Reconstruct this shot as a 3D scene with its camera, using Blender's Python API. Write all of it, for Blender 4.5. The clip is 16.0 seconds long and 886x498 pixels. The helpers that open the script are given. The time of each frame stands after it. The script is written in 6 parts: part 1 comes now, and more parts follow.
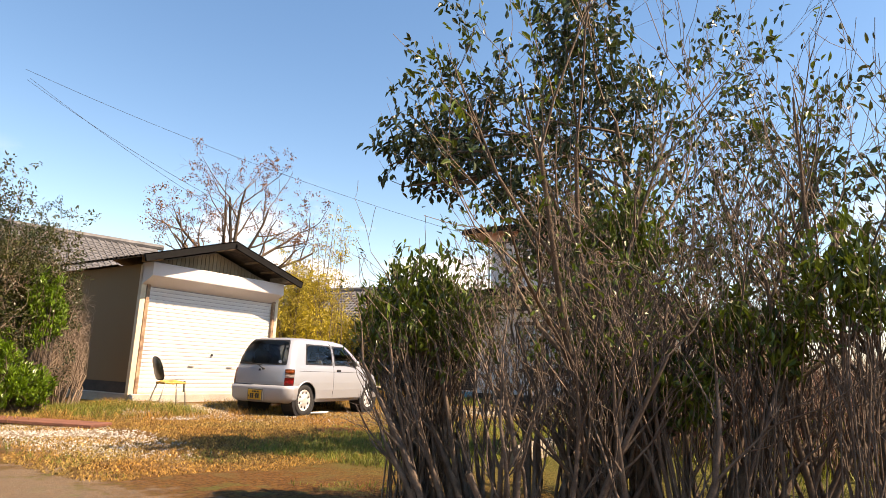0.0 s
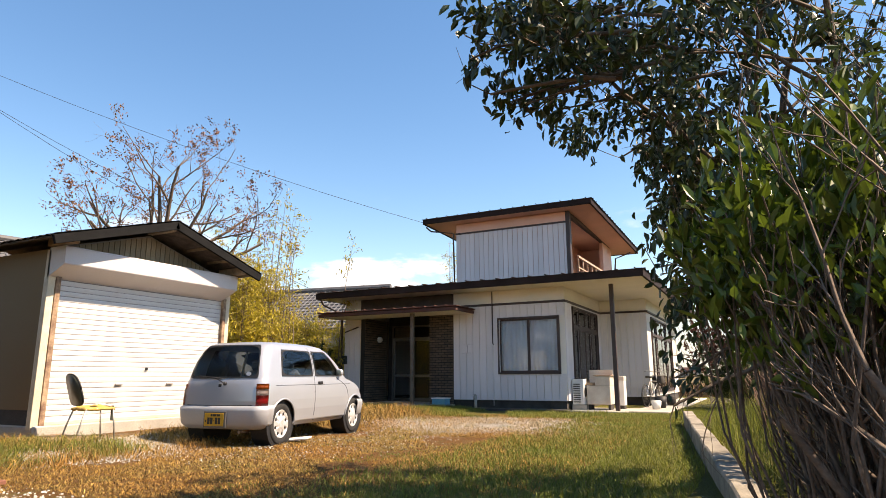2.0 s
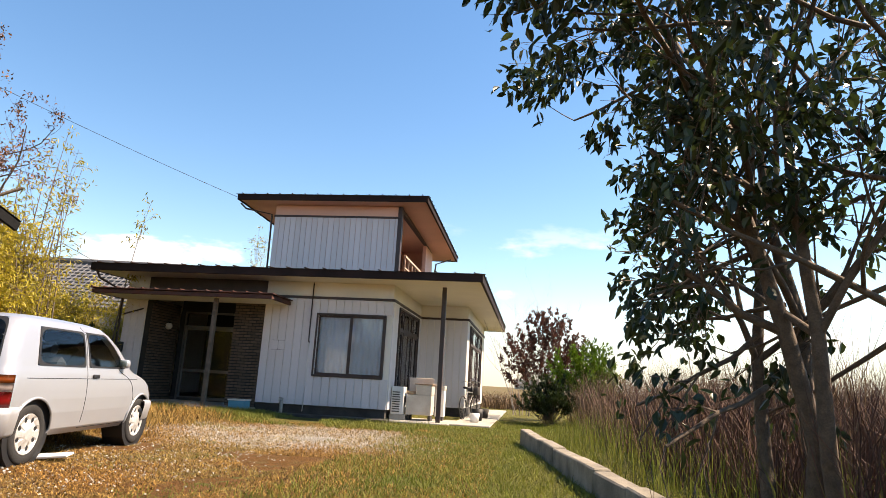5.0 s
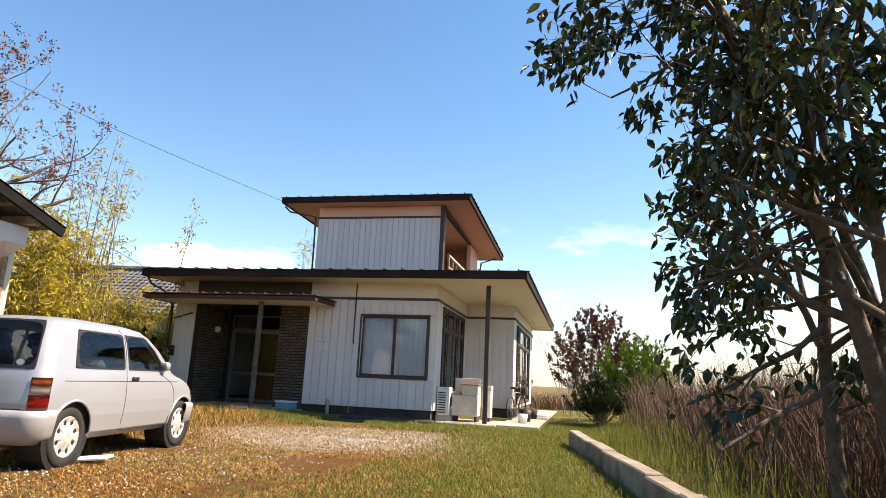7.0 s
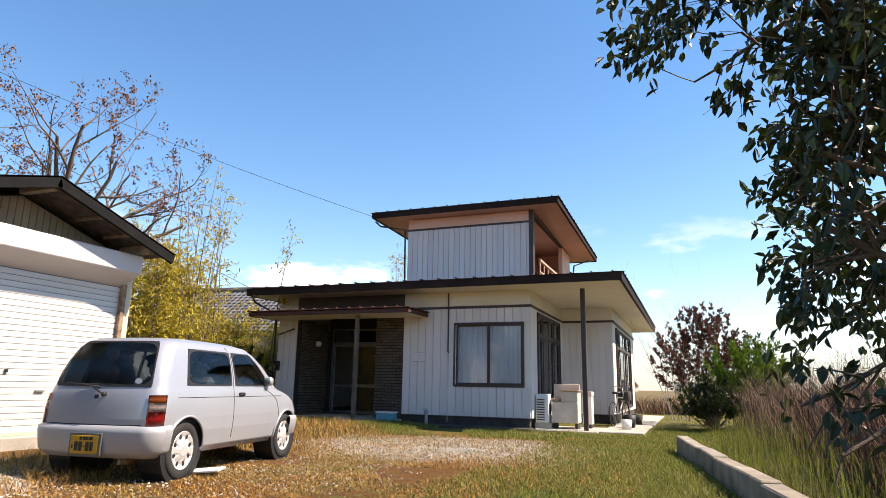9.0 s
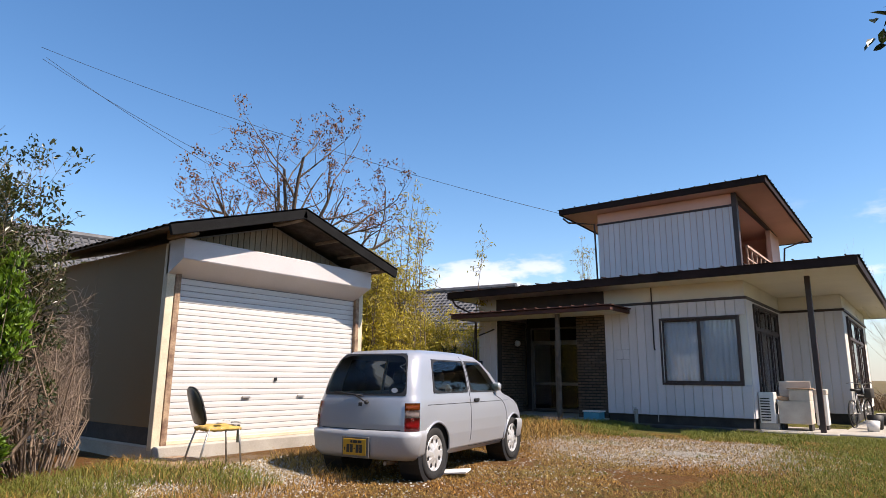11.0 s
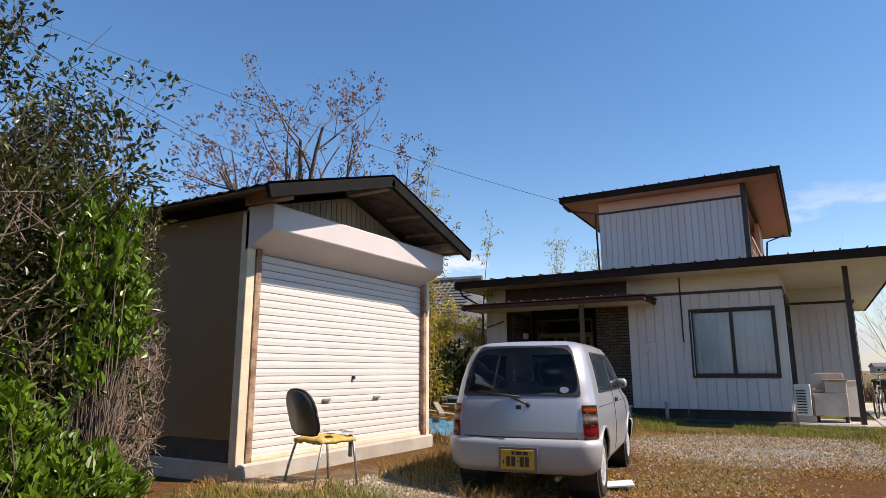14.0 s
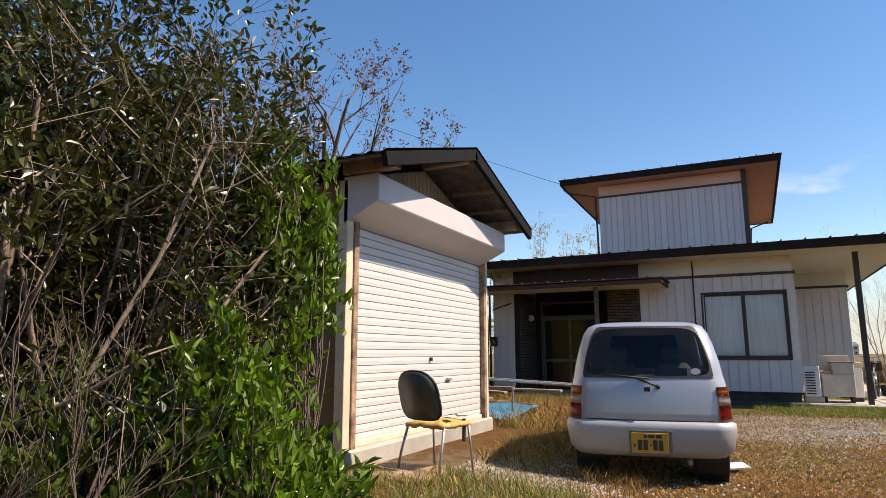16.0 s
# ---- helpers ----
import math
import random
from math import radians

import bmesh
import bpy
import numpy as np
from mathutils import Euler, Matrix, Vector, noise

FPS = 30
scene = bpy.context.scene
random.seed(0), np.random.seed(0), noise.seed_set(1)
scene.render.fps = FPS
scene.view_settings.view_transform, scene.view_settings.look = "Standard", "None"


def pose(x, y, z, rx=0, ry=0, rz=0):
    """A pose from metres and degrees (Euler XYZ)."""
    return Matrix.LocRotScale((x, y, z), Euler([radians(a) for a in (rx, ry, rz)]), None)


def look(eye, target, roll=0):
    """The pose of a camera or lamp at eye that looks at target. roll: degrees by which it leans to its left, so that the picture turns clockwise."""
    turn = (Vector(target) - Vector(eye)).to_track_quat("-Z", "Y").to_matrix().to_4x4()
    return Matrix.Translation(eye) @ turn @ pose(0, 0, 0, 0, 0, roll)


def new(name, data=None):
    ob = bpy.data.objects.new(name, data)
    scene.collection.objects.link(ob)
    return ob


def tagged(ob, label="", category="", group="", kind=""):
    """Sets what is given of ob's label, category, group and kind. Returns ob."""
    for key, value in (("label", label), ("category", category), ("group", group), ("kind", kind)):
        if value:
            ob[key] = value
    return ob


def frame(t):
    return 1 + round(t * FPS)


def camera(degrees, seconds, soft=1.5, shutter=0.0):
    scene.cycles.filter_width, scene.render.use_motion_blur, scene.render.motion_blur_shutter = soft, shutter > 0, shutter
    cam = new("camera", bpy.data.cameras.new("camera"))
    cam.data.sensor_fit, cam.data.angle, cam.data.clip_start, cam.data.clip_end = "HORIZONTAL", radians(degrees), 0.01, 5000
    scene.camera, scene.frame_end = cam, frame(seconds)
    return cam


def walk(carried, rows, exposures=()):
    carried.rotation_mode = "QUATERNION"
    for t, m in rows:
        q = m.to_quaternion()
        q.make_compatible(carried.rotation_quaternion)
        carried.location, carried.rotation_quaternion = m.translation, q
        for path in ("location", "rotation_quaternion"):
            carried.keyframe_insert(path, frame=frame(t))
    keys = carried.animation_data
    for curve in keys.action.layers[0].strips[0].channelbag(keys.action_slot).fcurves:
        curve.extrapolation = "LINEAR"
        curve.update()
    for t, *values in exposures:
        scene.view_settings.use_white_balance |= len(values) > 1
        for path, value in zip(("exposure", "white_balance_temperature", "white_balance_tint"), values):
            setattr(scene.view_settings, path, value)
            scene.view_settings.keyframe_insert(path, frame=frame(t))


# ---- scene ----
cam = camera(71.0, 16.0, soft=0.75)
# seconds, eye, yaw, pitch, roll
ROWS = [
    (0.0, 0.270, -1.340, 0.840, 34.33, 11.19, 2.14),
    (0.5, -0.411, -0.960, 0.876, 33.96, 10.94, -0.45),
    (1.0, -0.991, -0.444, 0.902, 34.63, 11.11, -0.56),
    (1.5, -1.618, -0.176, 0.858, 31.33, 11.55, -0.42),
    (2.0, -2.137, -0.014, 0.869, 27.18, 11.60, -0.21),
    (2.5, -2.589, 0.103, 0.922, 22.72, 11.40, -0.25),
    (3.0, -2.937, 0.394, 0.882, 18.98, 11.61, 0.46),
    (3.5, -3.195, 0.633, 0.886, 15.20, 11.67, 1.56),
    (4.0, -3.398, 0.831, 0.928, 11.91, 12.02, 2.49),
    (4.2, -3.460, 0.930, 0.920, 10.82, 12.13, 2.78),
    (6.3, -3.360, 1.560, 0.915, 7.71, 12.17, 3.33),
    (6.5, -3.355, 1.570, 0.915, 8.91, 12.13, 3.27),
    (7.0, -3.350, 1.550, 0.912, 12.97, 12.05, 2.72),
    (7.5, -3.322, 1.498, 0.910, 15.46, 12.08, 2.27),
    (8.0, -3.329, 1.535, 0.910, 16.85, 12.46, 2.03),
    (8.5, -3.325, 1.559, 0.909, 17.87, 12.49, 1.88),
    (9.0, -3.296, 1.616, 0.913, 21.63, 12.49, 1.09),
    (9.5, -3.170, 1.570, 0.950, 28.89, 11.96, -0.21),
    (10.0, -3.200, 1.450, 0.985, 37.04, 11.28, 0.02),
    (10.2, -3.270, 1.390, 1.000, 38.34, 11.62, 0.38),
    (12.5, -4.741, 1.054, 1.075, 34.59, 11.69, 0.52),
    (13.0, -5.184, 1.049, 1.044, 33.25, 11.57, 0.30),
    (13.5, -5.629, 1.051, 1.072, 32.10, 11.38, 0.06),
    (14.0, -6.171, 0.917, 1.061, 30.68, 11.20, -0.14),
    (14.5, -6.649, 0.857, 1.028, 29.51, 11.08, -0.19),
    (15.0, -7.044, 0.791, 1.058, 28.23, 10.80, -0.01),
    (15.5, -7.320, 0.598, 1.082, 27.24, 10.12, -0.20),
    (16.0, -7.593, 0.493, 1.051, 26.19, 9.63, -0.09),
]
walk(cam, [(t, pose(x, y, z, 90 + pitch, 0, yaw) @ pose(0, 0, 0, 0, 0, roll)) for t, x, y, z, yaw, pitch, roll in ROWS], [(0.0, 1.32, 10000, 22), (2.0, 1.22, 8800, 19), (7.0, 1.28, 8600, 18), (9.0, 1.14, 7800, 18), (10.2, 0.94, 7300, 18), (12.3, 0.56, 7250, 19), (16.0, 0.70, 7700, 19)])

# ---- world and sun ----
SUN_EL, SUN_AZ = 51.0, 14.0  # degrees: height, and direction from +x towards +y
sun_way = Vector((math.cos(radians(SUN_EL)) * math.cos(radians(SUN_AZ)), math.cos(radians(SUN_EL)) * math.sin(radians(SUN_AZ)), math.sin(radians(SUN_EL))))
world = bpy.data.worlds.new("world")
scene.world = world
world.use_nodes = True
wn, wl = world.node_tree.nodes, world.node_tree.links
sky = wn.new("ShaderNodeTexSky")
sky.sky_type = "NISHITA"
sky.sun_disc = False
sky.sun_elevation, sky.sun_rotation = radians(SUN_EL), radians(90 - SUN_AZ)
sky.air_density, sky.dust_density, sky.ozone_density = 1.0, 0.1, 2.2
back = wn["Background"]
back.inputs["Strength"].default_value = 0.125
# low white clouds near the horizon
tc, sep = wn.new("ShaderNodeTexCoord"), wn.new("ShaderNodeSeparateXYZ")
wl.new(tc.outputs["Generated"], sep.inputs[0])
cmap = wn.new("ShaderNodeMapping")
cmap.inputs["Scale"].default_value = (3.2, 3.2, 9.0)
cmap.inputs["Location"].default_value = (0.35, 0.1, 0.0)
wl.new(tc.outputs["Generated"], cmap.inputs[0])
cn = wn.new("ShaderNodeTexNoise")
cn.inputs["Scale"].default_value, cn.inputs["Detail"].default_value, cn.inputs["Roughness"].default_value = 1.6, 7.0, 0.55
wl.new(cmap.outputs[0], cn.inputs["Vector"])
band = wn.new("ShaderNodeMapRange")
band.interpolation_type = "SMOOTHSTEP"
for k, v in enumerate((0.30, 0.10, 0.0, 1.0)):
    band.inputs[k + 1].default_value = v
wl.new(sep.outputs["Z"], band.inputs[0])
cr = wn.new("ShaderNodeMapRange")
cr.interpolation_type = "SMOOTHSTEP"
for k, v in enumerate((0.57, 0.67, 0.0, 0.9)):
    cr.inputs[k + 1].default_value = v
puff = wn.new("ShaderNodeVectorMath")
puff.operation = "SUBTRACT"
puff.inputs[1].default_value = (-0.56, 0.81, 0.15)
wl.new(tc.outputs["Generated"], puff.inputs[0])
wide = wn.new("ShaderNodeVectorMath")
wide.operation = "MULTIPLY"
wide.inputs[1].default_value = (1.0, 1.0, 2.6)
wl.new(puff.outputs[0], wide.inputs[0])
reach = wn.new("ShaderNodeVectorMath")
reach.operation = "LENGTH"
wl.new(wide.outputs[0], reach.inputs[0])
lobe = wn.new("ShaderNodeMapRange")
lobe.interpolation_type = "SMOOTHSTEP"
for k, v in enumerate((0.26, 0.05, 0.0, 0.16)):
    lobe.inputs[k + 1].default_value = v
wl.new(reach.outputs["Value"], lobe.inputs[0])
heap = wn.new("ShaderNodeMath")
heap.operation = "ADD"
wl.new(cn.outputs["Fac"], heap.inputs[0])
wl.new(lobe.outputs[0], heap.inputs[1])
wl.new(heap.outputs[0], cr.inputs[0])
cm = wn.new("ShaderNodeMath")
cm.operation = "MULTIPLY"
wl.new(band.outputs[0], cm.inputs[0])
wl.new(cr.outputs[0], cm.inputs[1])
mixs = wn.new("ShaderNodeMixRGB")
wl.new(cm.outputs[0], mixs.inputs["Fac"])
hs = wn.new("ShaderNodeHueSaturation")
hs.inputs["Saturation"].default_value = 1.27
wl.new(sky.outputs[0], hs.inputs["Color"])
wl.new(hs.outputs[0], mixs.inputs["Color1"])
mixs.inputs["Color2"].default_value = (5.4, 5.8, 6.4, 1)
# pale haze along the horizon
veil = wn.new("ShaderNodeMapRange")
veil.interpolation_type = "SMOOTHSTEP"
for k, v in enumerate((0.16, 0.0, 0.0, 0.75)):
    veil.inputs[k + 1].default_value = v
wl.new(sep.outputs["Z"], veil.inputs[0])
hazy = wn.new("ShaderNodeMixRGB")
hazy.inputs["Color2"].default_value = (2.3, 2.85, 3.4, 1)
wl.new(veil.outputs[0], hazy.inputs["Fac"])
wl.new(mixs.outputs[0], hazy.inputs["Color1"])
wl.new(hazy.outputs[0], back.inputs["Color"])
sun = new("sun", bpy.data.lights.new("sun", "SUN"))
sun.data.energy, sun.data.angle, sun.data.color = 5.0, radians(0.53), (1.0, 0.95, 0.87)
sun.matrix_world = look(sun_way * 60, (0, 0, 0))

# ---- materials ----
MATS = {}


def material(name, colour, rough=0.7, metal=0.0, vary=0.18, scale=3.0, fine=60.0, bump=0.15, tint=None, spec=0.5, island=0.0, obj=0.0, coat=0.0, trans=0.0, spread=0.5, wave=None, streak=False):
    """A surface with stains at a large scale and grain at a fine one. tint: the colour that the stains go to. island, obj: variation from piece to piece."""
    m = bpy.data.materials.new(name)
    m.use_nodes = True
    n, l = m.node_tree.nodes, m.node_tree.links
    b = n["Principled BSDF"]
    co = n.new("ShaderNodeTexCoord")
    geo = n.new("ShaderNodeNewGeometry")
    src = geo.outputs["Position"]
    if streak:
        mp = n.new("ShaderNodeMapping")
        mp.inputs["Scale"].default_value = (1, 1, 0.12)
        l.new(src, mp.inputs[0])
        big_in = mp.outputs[0]
    else:
        big_in = src
    big, small = n.new("ShaderNodeTexNoise"), n.new("ShaderNodeTexNoise")
    big.inputs["Scale"].default_value, big.inputs["Detail"].default_value = scale, 6
    small.inputs["Scale"].default_value, small.inputs["Detail"].default_value = fine, 4
    l.new(big_in, big.inputs["Vector"])
    l.new(src, small.inputs["Vector"])
    ramp = n.new("ShaderNodeMapRange")
    for k, v in enumerate((0.5 - spread * 0.4, 0.5 + spread * 0.4, 0.0, 1.0)):
        ramp.inputs[k + 1].default_value = v
    l.new(big.outputs["Fac"], ramp.inputs[0])
    mix = n.new("ShaderNodeMixRGB")
    mix.inputs["Color1"].default_value = (*colour, 1)
    t = tint or tuple(c * (1 - 1.6 * vary) for c in colour)
    mix.inputs["Color2"].default_value = (*t, 1)
    fac = n.new("ShaderNodeMath")
    fac.operation = "MULTIPLY"
    fac.inputs[1].default_value = 1.0 if tint is None else min(1.0, vary * 3)
    l.new(ramp.outputs[0], fac.inputs[0])
    l.new(fac.outputs[0], mix.inputs["Fac"])
    hsv = n.new("ShaderNodeHueSaturation")
    l.new(mix.outputs[0], hsv.inputs["Color"])
    val = n.new("ShaderNodeMapRange")
    for k, v in enumerate((0.3, 0.7, 1 - vary * 0.6, 1 + vary * 0.6)):
        val.inputs[k + 1].default_value = v
    l.new(small.outputs["Fac"], val.inputs[0])
    last = val.outputs[0]
    for amount, out in ((island, geo.outputs["Random Per Island"]), (obj, None)):
        if amount:
            if out is None:
                out = n.new("ShaderNodeObjectInfo").outputs["Random"]
            r = n.new("ShaderNodeMapRange")
            r.inputs[3].default_value, r.inputs[4].default_value = 1 - amount, 1 + amount
            l.new(out, r.inputs[0])
            mu = n.new("ShaderNodeMath")
            mu.operation = "MULTIPLY"
            l.new(last, mu.inputs[0])
            l.new(r.outputs[0], mu.inputs[1])
            last = mu.outputs[0]
    l.new(last, hsv.inputs["Value"])
    l.new(hsv.outputs[0], b.inputs["Base Color"])
    b.inputs["Roughness"].default_value, b.inputs["Metallic"].default_value = rough, metal
    b.inputs["Specular IOR Level"].default_value = spec
    b.inputs["Coat Weight"].default_value = coat
    b.inputs["Coat Roughness"].default_value = 0.08
    if bump:
        bp = n.new("ShaderNodeBump")
        bp.inputs["Strength"].default_value, bp.inputs["Distance"].default_value = bump, 0.01
        l.new(small.outputs["Fac"], bp.inputs["Height"])
        l.new(bp.outputs[0], b.inputs["Normal"])
    if trans:
        tr, ms = n.new("ShaderNodeBsdfTranslucent"), n.new("ShaderNodeMixShader")
        l.new(hsv.outputs[0], tr.inputs["Color"])
        ms.inputs[0].default_value = trans
        l.new(b.outputs[0], ms.inputs[1])
        l.new(tr.outputs[0], ms.inputs[2])
        l.new(ms.outputs[0], n["Material Output"].inputs["Surface"])
    MATS[name] = m
    return m


def glass(name, colour, clear=0.5, rough=0.03, ior=1.55):
    """A pane: part see-through, part glossy."""
    m = bpy.data.materials.new(name)
    m.use_nodes = True
    n, l = m.node_tree.nodes, m.node_tree.links
    n.remove(n["Principled BSDF"])
    tr, gl, fr, ms = n.new("ShaderNodeBsdfTransparent"), n.new("ShaderNodeBsdfGlossy"), n.new("ShaderNodeFresnel"), n.new("ShaderNodeMixShader")
    tr.inputs["Color"].default_value = (*[clear * c for c in colour], 1)
    gl.inputs["Roughness"].default_value = rough
    gl.inputs["Color"].default_value = (0.95, 0.97, 1, 1)
    fr.inputs["IOR"].default_value = ior
    l.new(fr.outputs[0], ms.inputs[0])
    l.new(tr.outputs[0], ms.inputs[1])
    l.new(gl.outputs[0], ms.inputs[2])
    l.new(ms.outputs[0], n["Material Output"].inputs["Surface"])
    MATS[name] = m
    return m


SIDING = material("siding_paint", (0.62, 0.585, 0.585), 0.6, vary=0.10, scale=1.3, fine=45, tint=(0.45, 0.42, 0.40), spread=0.9, obj=0.05, streak=True)
GROOVE = material("groove", (0.22, 0.20, 0.20), 0.9, vary=0.1)
CREAM = material("cream_render", (0.72, 0.67, 0.58), 0.8, vary=0.08, scale=1.0, fine=90, bump=0.25)
SOFFIT = material("soffit_paint", (0.74, 0.68, 0.58), 0.75, vary=0.08, scale=0.9)
SOFFIT2 = material("upper_soffit_paint", (0.74, 0.45, 0.36), 0.75, vary=0.10, scale=0.9)
TRIM = material("brown_trim", (0.055, 0.032, 0.028), 0.55, vary=0.25, scale=4)
ROOFM = material("brown_roof_metal", (0.032, 0.018, 0.015), 0.75, spec=0.15, vary=0.3, scale=2)
RUST = material("rusty_porch_metal", (0.10, 0.042, 0.032), 0.85, spec=0.2, vary=0.3, scale=3, tint=(0.07, 0.04, 0.035))
BRICK = material("dark_brick", (0.115, 0.08, 0.058), 0.85, vary=0.2, fine=120, bump=0.5, obj=0.25)
MORTAR = material("mortar", (0.02, 0.018, 0.016), 0.95, vary=0.2)
CONC = material("concrete", (0.42, 0.39, 0.34), 0.9, vary=0.22, scale=2.2, fine=80, bump=0.5, tint=(0.22, 0.20, 0.16))
KERB = material("kerb_concrete", (0.30, 0.26, 0.20), 0.92, vary=0.3, scale=3.5, fine=70, bump=0.6, tint=(0.12, 0.10, 0.07), obj=0.1)
DARKC = material("dark_foundation", (0.06, 0.052, 0.045), 0.9, vary=0.3, scale=4, bump=0.4)
ALU = material("aluminium_frame", (0.42, 0.41, 0.40), 0.45, 0.6, vary=0.12)
WOODRAIL = material("bleached_wood_rail", (0.55, 0.38, 0.28), 0.8, vary=0.2, scale=6)
CURTAIN = material("net_curtain", (0.66, 0.665, 0.67), 0.9, vary=0.08, scale=2)
# Near-black: the shade of recess and rooms is put into this colour.
ROOM_SHADE = material("room_shade_black", (0.014, 0.012, 0.011), 0.9, vary=0.2)
# Cream taken down to brown: wall shade is in the colour; the streaks are rust.
SHED_SHADE = material("shaded_cream_metal", (0.18, 0.112, 0.042), 0.7, vary=0.15, scale=1.1, tint=(0.13, 0.07, 0.03), spread=0.9, streak=True)
SHEDG = material("shed_gable_board", (0.30, 0.235, 0.16), 0.8, vary=0.15, scale=2, obj=0.08)
SHUT = material("white_shutter", (0.58, 0.56, 0.53), 0.45, vary=0.04, scale=1.5, fine=30, bump=0.04, obj=0.015)
BOXW = material("shutter_box_white", (0.54, 0.50, 0.49), 0.5, vary=0.06, scale=2, bump=0.05)
SHEDR = material("shed_roof_grey", (0.03, 0.028, 0.027), 0.95, vary=0.3, scale=5, spec=0.1)
BARGE = material("dark_barge", (0.011, 0.011, 0.011), 0.9, vary=0.3, scale=6, spec=0.15)
RUSTY = material("rusty_steel", (0.42, 0.29, 0.18), 0.85, vary=0.35, scale=9, tint=(0.12, 0.06, 0.04))
POSTW = material("cream_post", (0.66, 0.56, 0.40), 0.7, vary=0.15, scale=6)
PAINT = material("silver_car_paint", (0.37, 0.385, 0.415), 0.36, 0.35, vary=0.035, scale=1.2, fine=300, bump=0.0, coat=0.6)
BUMPER = material("silver_bumper", (0.37, 0.375, 0.39), 0.45, 0.2, vary=0.05, scale=2, bump=0.0, coat=0.25)
RUBBER = material("tyre_rubber", (0.022, 0.021, 0.02), 0.85, vary=0.25, fine=90, bump=0.3)
HUB = material("hubcap_silver", (0.62, 0.61, 0.59), 0.4, 0.4, vary=0.12, scale=14)
BLACKP = material("black_plastic", (0.012, 0.012, 0.013), 0.6, vary=0.2, bump=0.05)
SEATM = material("seat_cloth", (0.05, 0.05, 0.055), 0.95, vary=0.2)
TAILR = material("red_lens", (0.34, 0.012, 0.014), 0.18, vary=0.1, bump=0, coat=0.6)
TAILA = material("amber_lens", (0.36, 0.075, 0.012), 0.2, vary=0.1, bump=0, coat=0.6)
TAILW = material("clear_lens", (0.45, 0.36, 0.33), 0.2, vary=0.1, bump=0, coat=0.6)
YELLOW = material("plate_yellow", (0.52, 0.28, 0.02), 0.5, vary=0.08, bump=0)
INK = material("plate_black", (0.03, 0.025, 0.02), 0.6, vary=0.1, bump=0)
STICKER = material("white_sticker", (0.8, 0.8, 0.8), 0.5, vary=0.02, bump=0)
VINYL = material("olive_vinyl", (0.055, 0.06, 0.045), 0.45, vary=0.2, scale=8)
FOAM = material("yellow_foam", (0.50, 0.35, 0.10), 0.95, vary=0.25, scale=20, tint=(0.35, 0.2, 0.04), bump=0.6)
STEEL = material("worn_steel_tube", (0.45, 0.43, 0.40), 0.4, 0.75, vary=0.25, scale=20)
BARK = material("grey_bark", (0.15, 0.105, 0.072), 0.9, vary=0.3, scale=18, fine=110, bump=0.6)
TWIG = material("grey_twig", (0.155, 0.112, 0.085), 0.9, vary=0.3, scale=20, fine=120, bump=0.3)
PALEBARK = material("pale_bark", (0.33, 0.28, 0.24), 0.9, vary=0.3, scale=14, fine=90, bump=0.4)
LEAFD = material("dark_glossy_leaf", (0.034, 0.054, 0.015), 0.36, vary=0.2, scale=2.0, fine=30, bump=0.05, island=0.45, trans=0.3)
HTWIG = material("hedge_twig", (0.30, 0.22, 0.16), 0.9, vary=0.3, scale=20, fine=120, bump=0.3)
LEAFM = material("mid_green_leaf", (0.085, 0.13, 0.016), 0.35, vary=0.25, scale=2.5, fine=30, bump=0.05, island=0.5, trans=0.3)
LEAFB = material("bright_leaf", (0.12, 0.215, 0.016), 0.32, vary=0.25, scale=2.5, fine=30, bump=0.05, island=0.4, trans=0.35)
LEAFO = material("olive_leaf", (0.060, 0.068, 0.014), 0.36, spec=0.5, vary=0.25, scale=2.5, fine=30, bump=0.05, island=0.4, trans=0.3)
LEAFR = material("reddish_leaf", (0.13, 0.05, 0.035), 0.5, vary=0.25, scale=2.5, fine=30, bump=0.05, island=0.4, trans=0.3)
BAMBOO = material("bamboo_leaf", (0.46, 0.37, 0.04), 0.55, vary=0.25, scale=1.2, fine=20, bump=0.05, island=0.4, trans=0.4)
BUD = material("brown_seed", (0.26, 0.12, 0.06), 0.9, vary=0.3, island=0.3)
REED = material("dry_reed", (0.21, 0.135, 0.078), 0.85, vary=0.25, scale=2, island=0.45, trans=0.2)
REEDR = material("red_brown_stalk", (0.135, 0.066, 0.046), 0.85, vary=0.25, scale=2, island=0.4)
GRASSG = material("green_grass", (0.13, 0.165, 0.02), 0.7, vary=0.25, scale=0.8, fine=8, bump=0, island=0.4, trans=0.35, tint=(0.21, 0.19, 0.04))
GRASSD = material("dry_grass", (0.32, 0.155, 0.034), 0.85, vary=0.25, scale=0.9, fine=8, bump=0, island=0.8, trans=0.2, tint=(0.22, 0.19, 0.06))
STONE = material("gravel_stone", (0.50, 0.47, 0.40), 0.9, vary=0.25, island=0.4)
SHEETB = material("blue_sheet", (0.06, 0.34, 0.52), 0.5, vary=0.2, scale=3)
TIMBER = material("weathered_timber", (0.36, 0.28, 0.20), 0.9, vary=0.3, scale=8)
PLANK = material("red_brown_board", (0.20, 0.075, 0.045), 0.8, vary=0.3, scale=6)
ACW = material("appliance_white", (0.70, 0.69, 0.66), 0.5, vary=0.08, scale=3, bump=0.03)
BEIGE = material("beige_enamel", (0.66, 0.58, 0.48), 0.55, vary=0.15, scale=4, tint=(0.36, 0.22, 0.15))
TEAL = material("teal_plastic", (0.06, 0.32, 0.42), 0.5, vary=0.1)
TILE = material("grey_roof_tile", (0.13, 0.13, 0.135), 0.7, vary=0.3, scale=2)
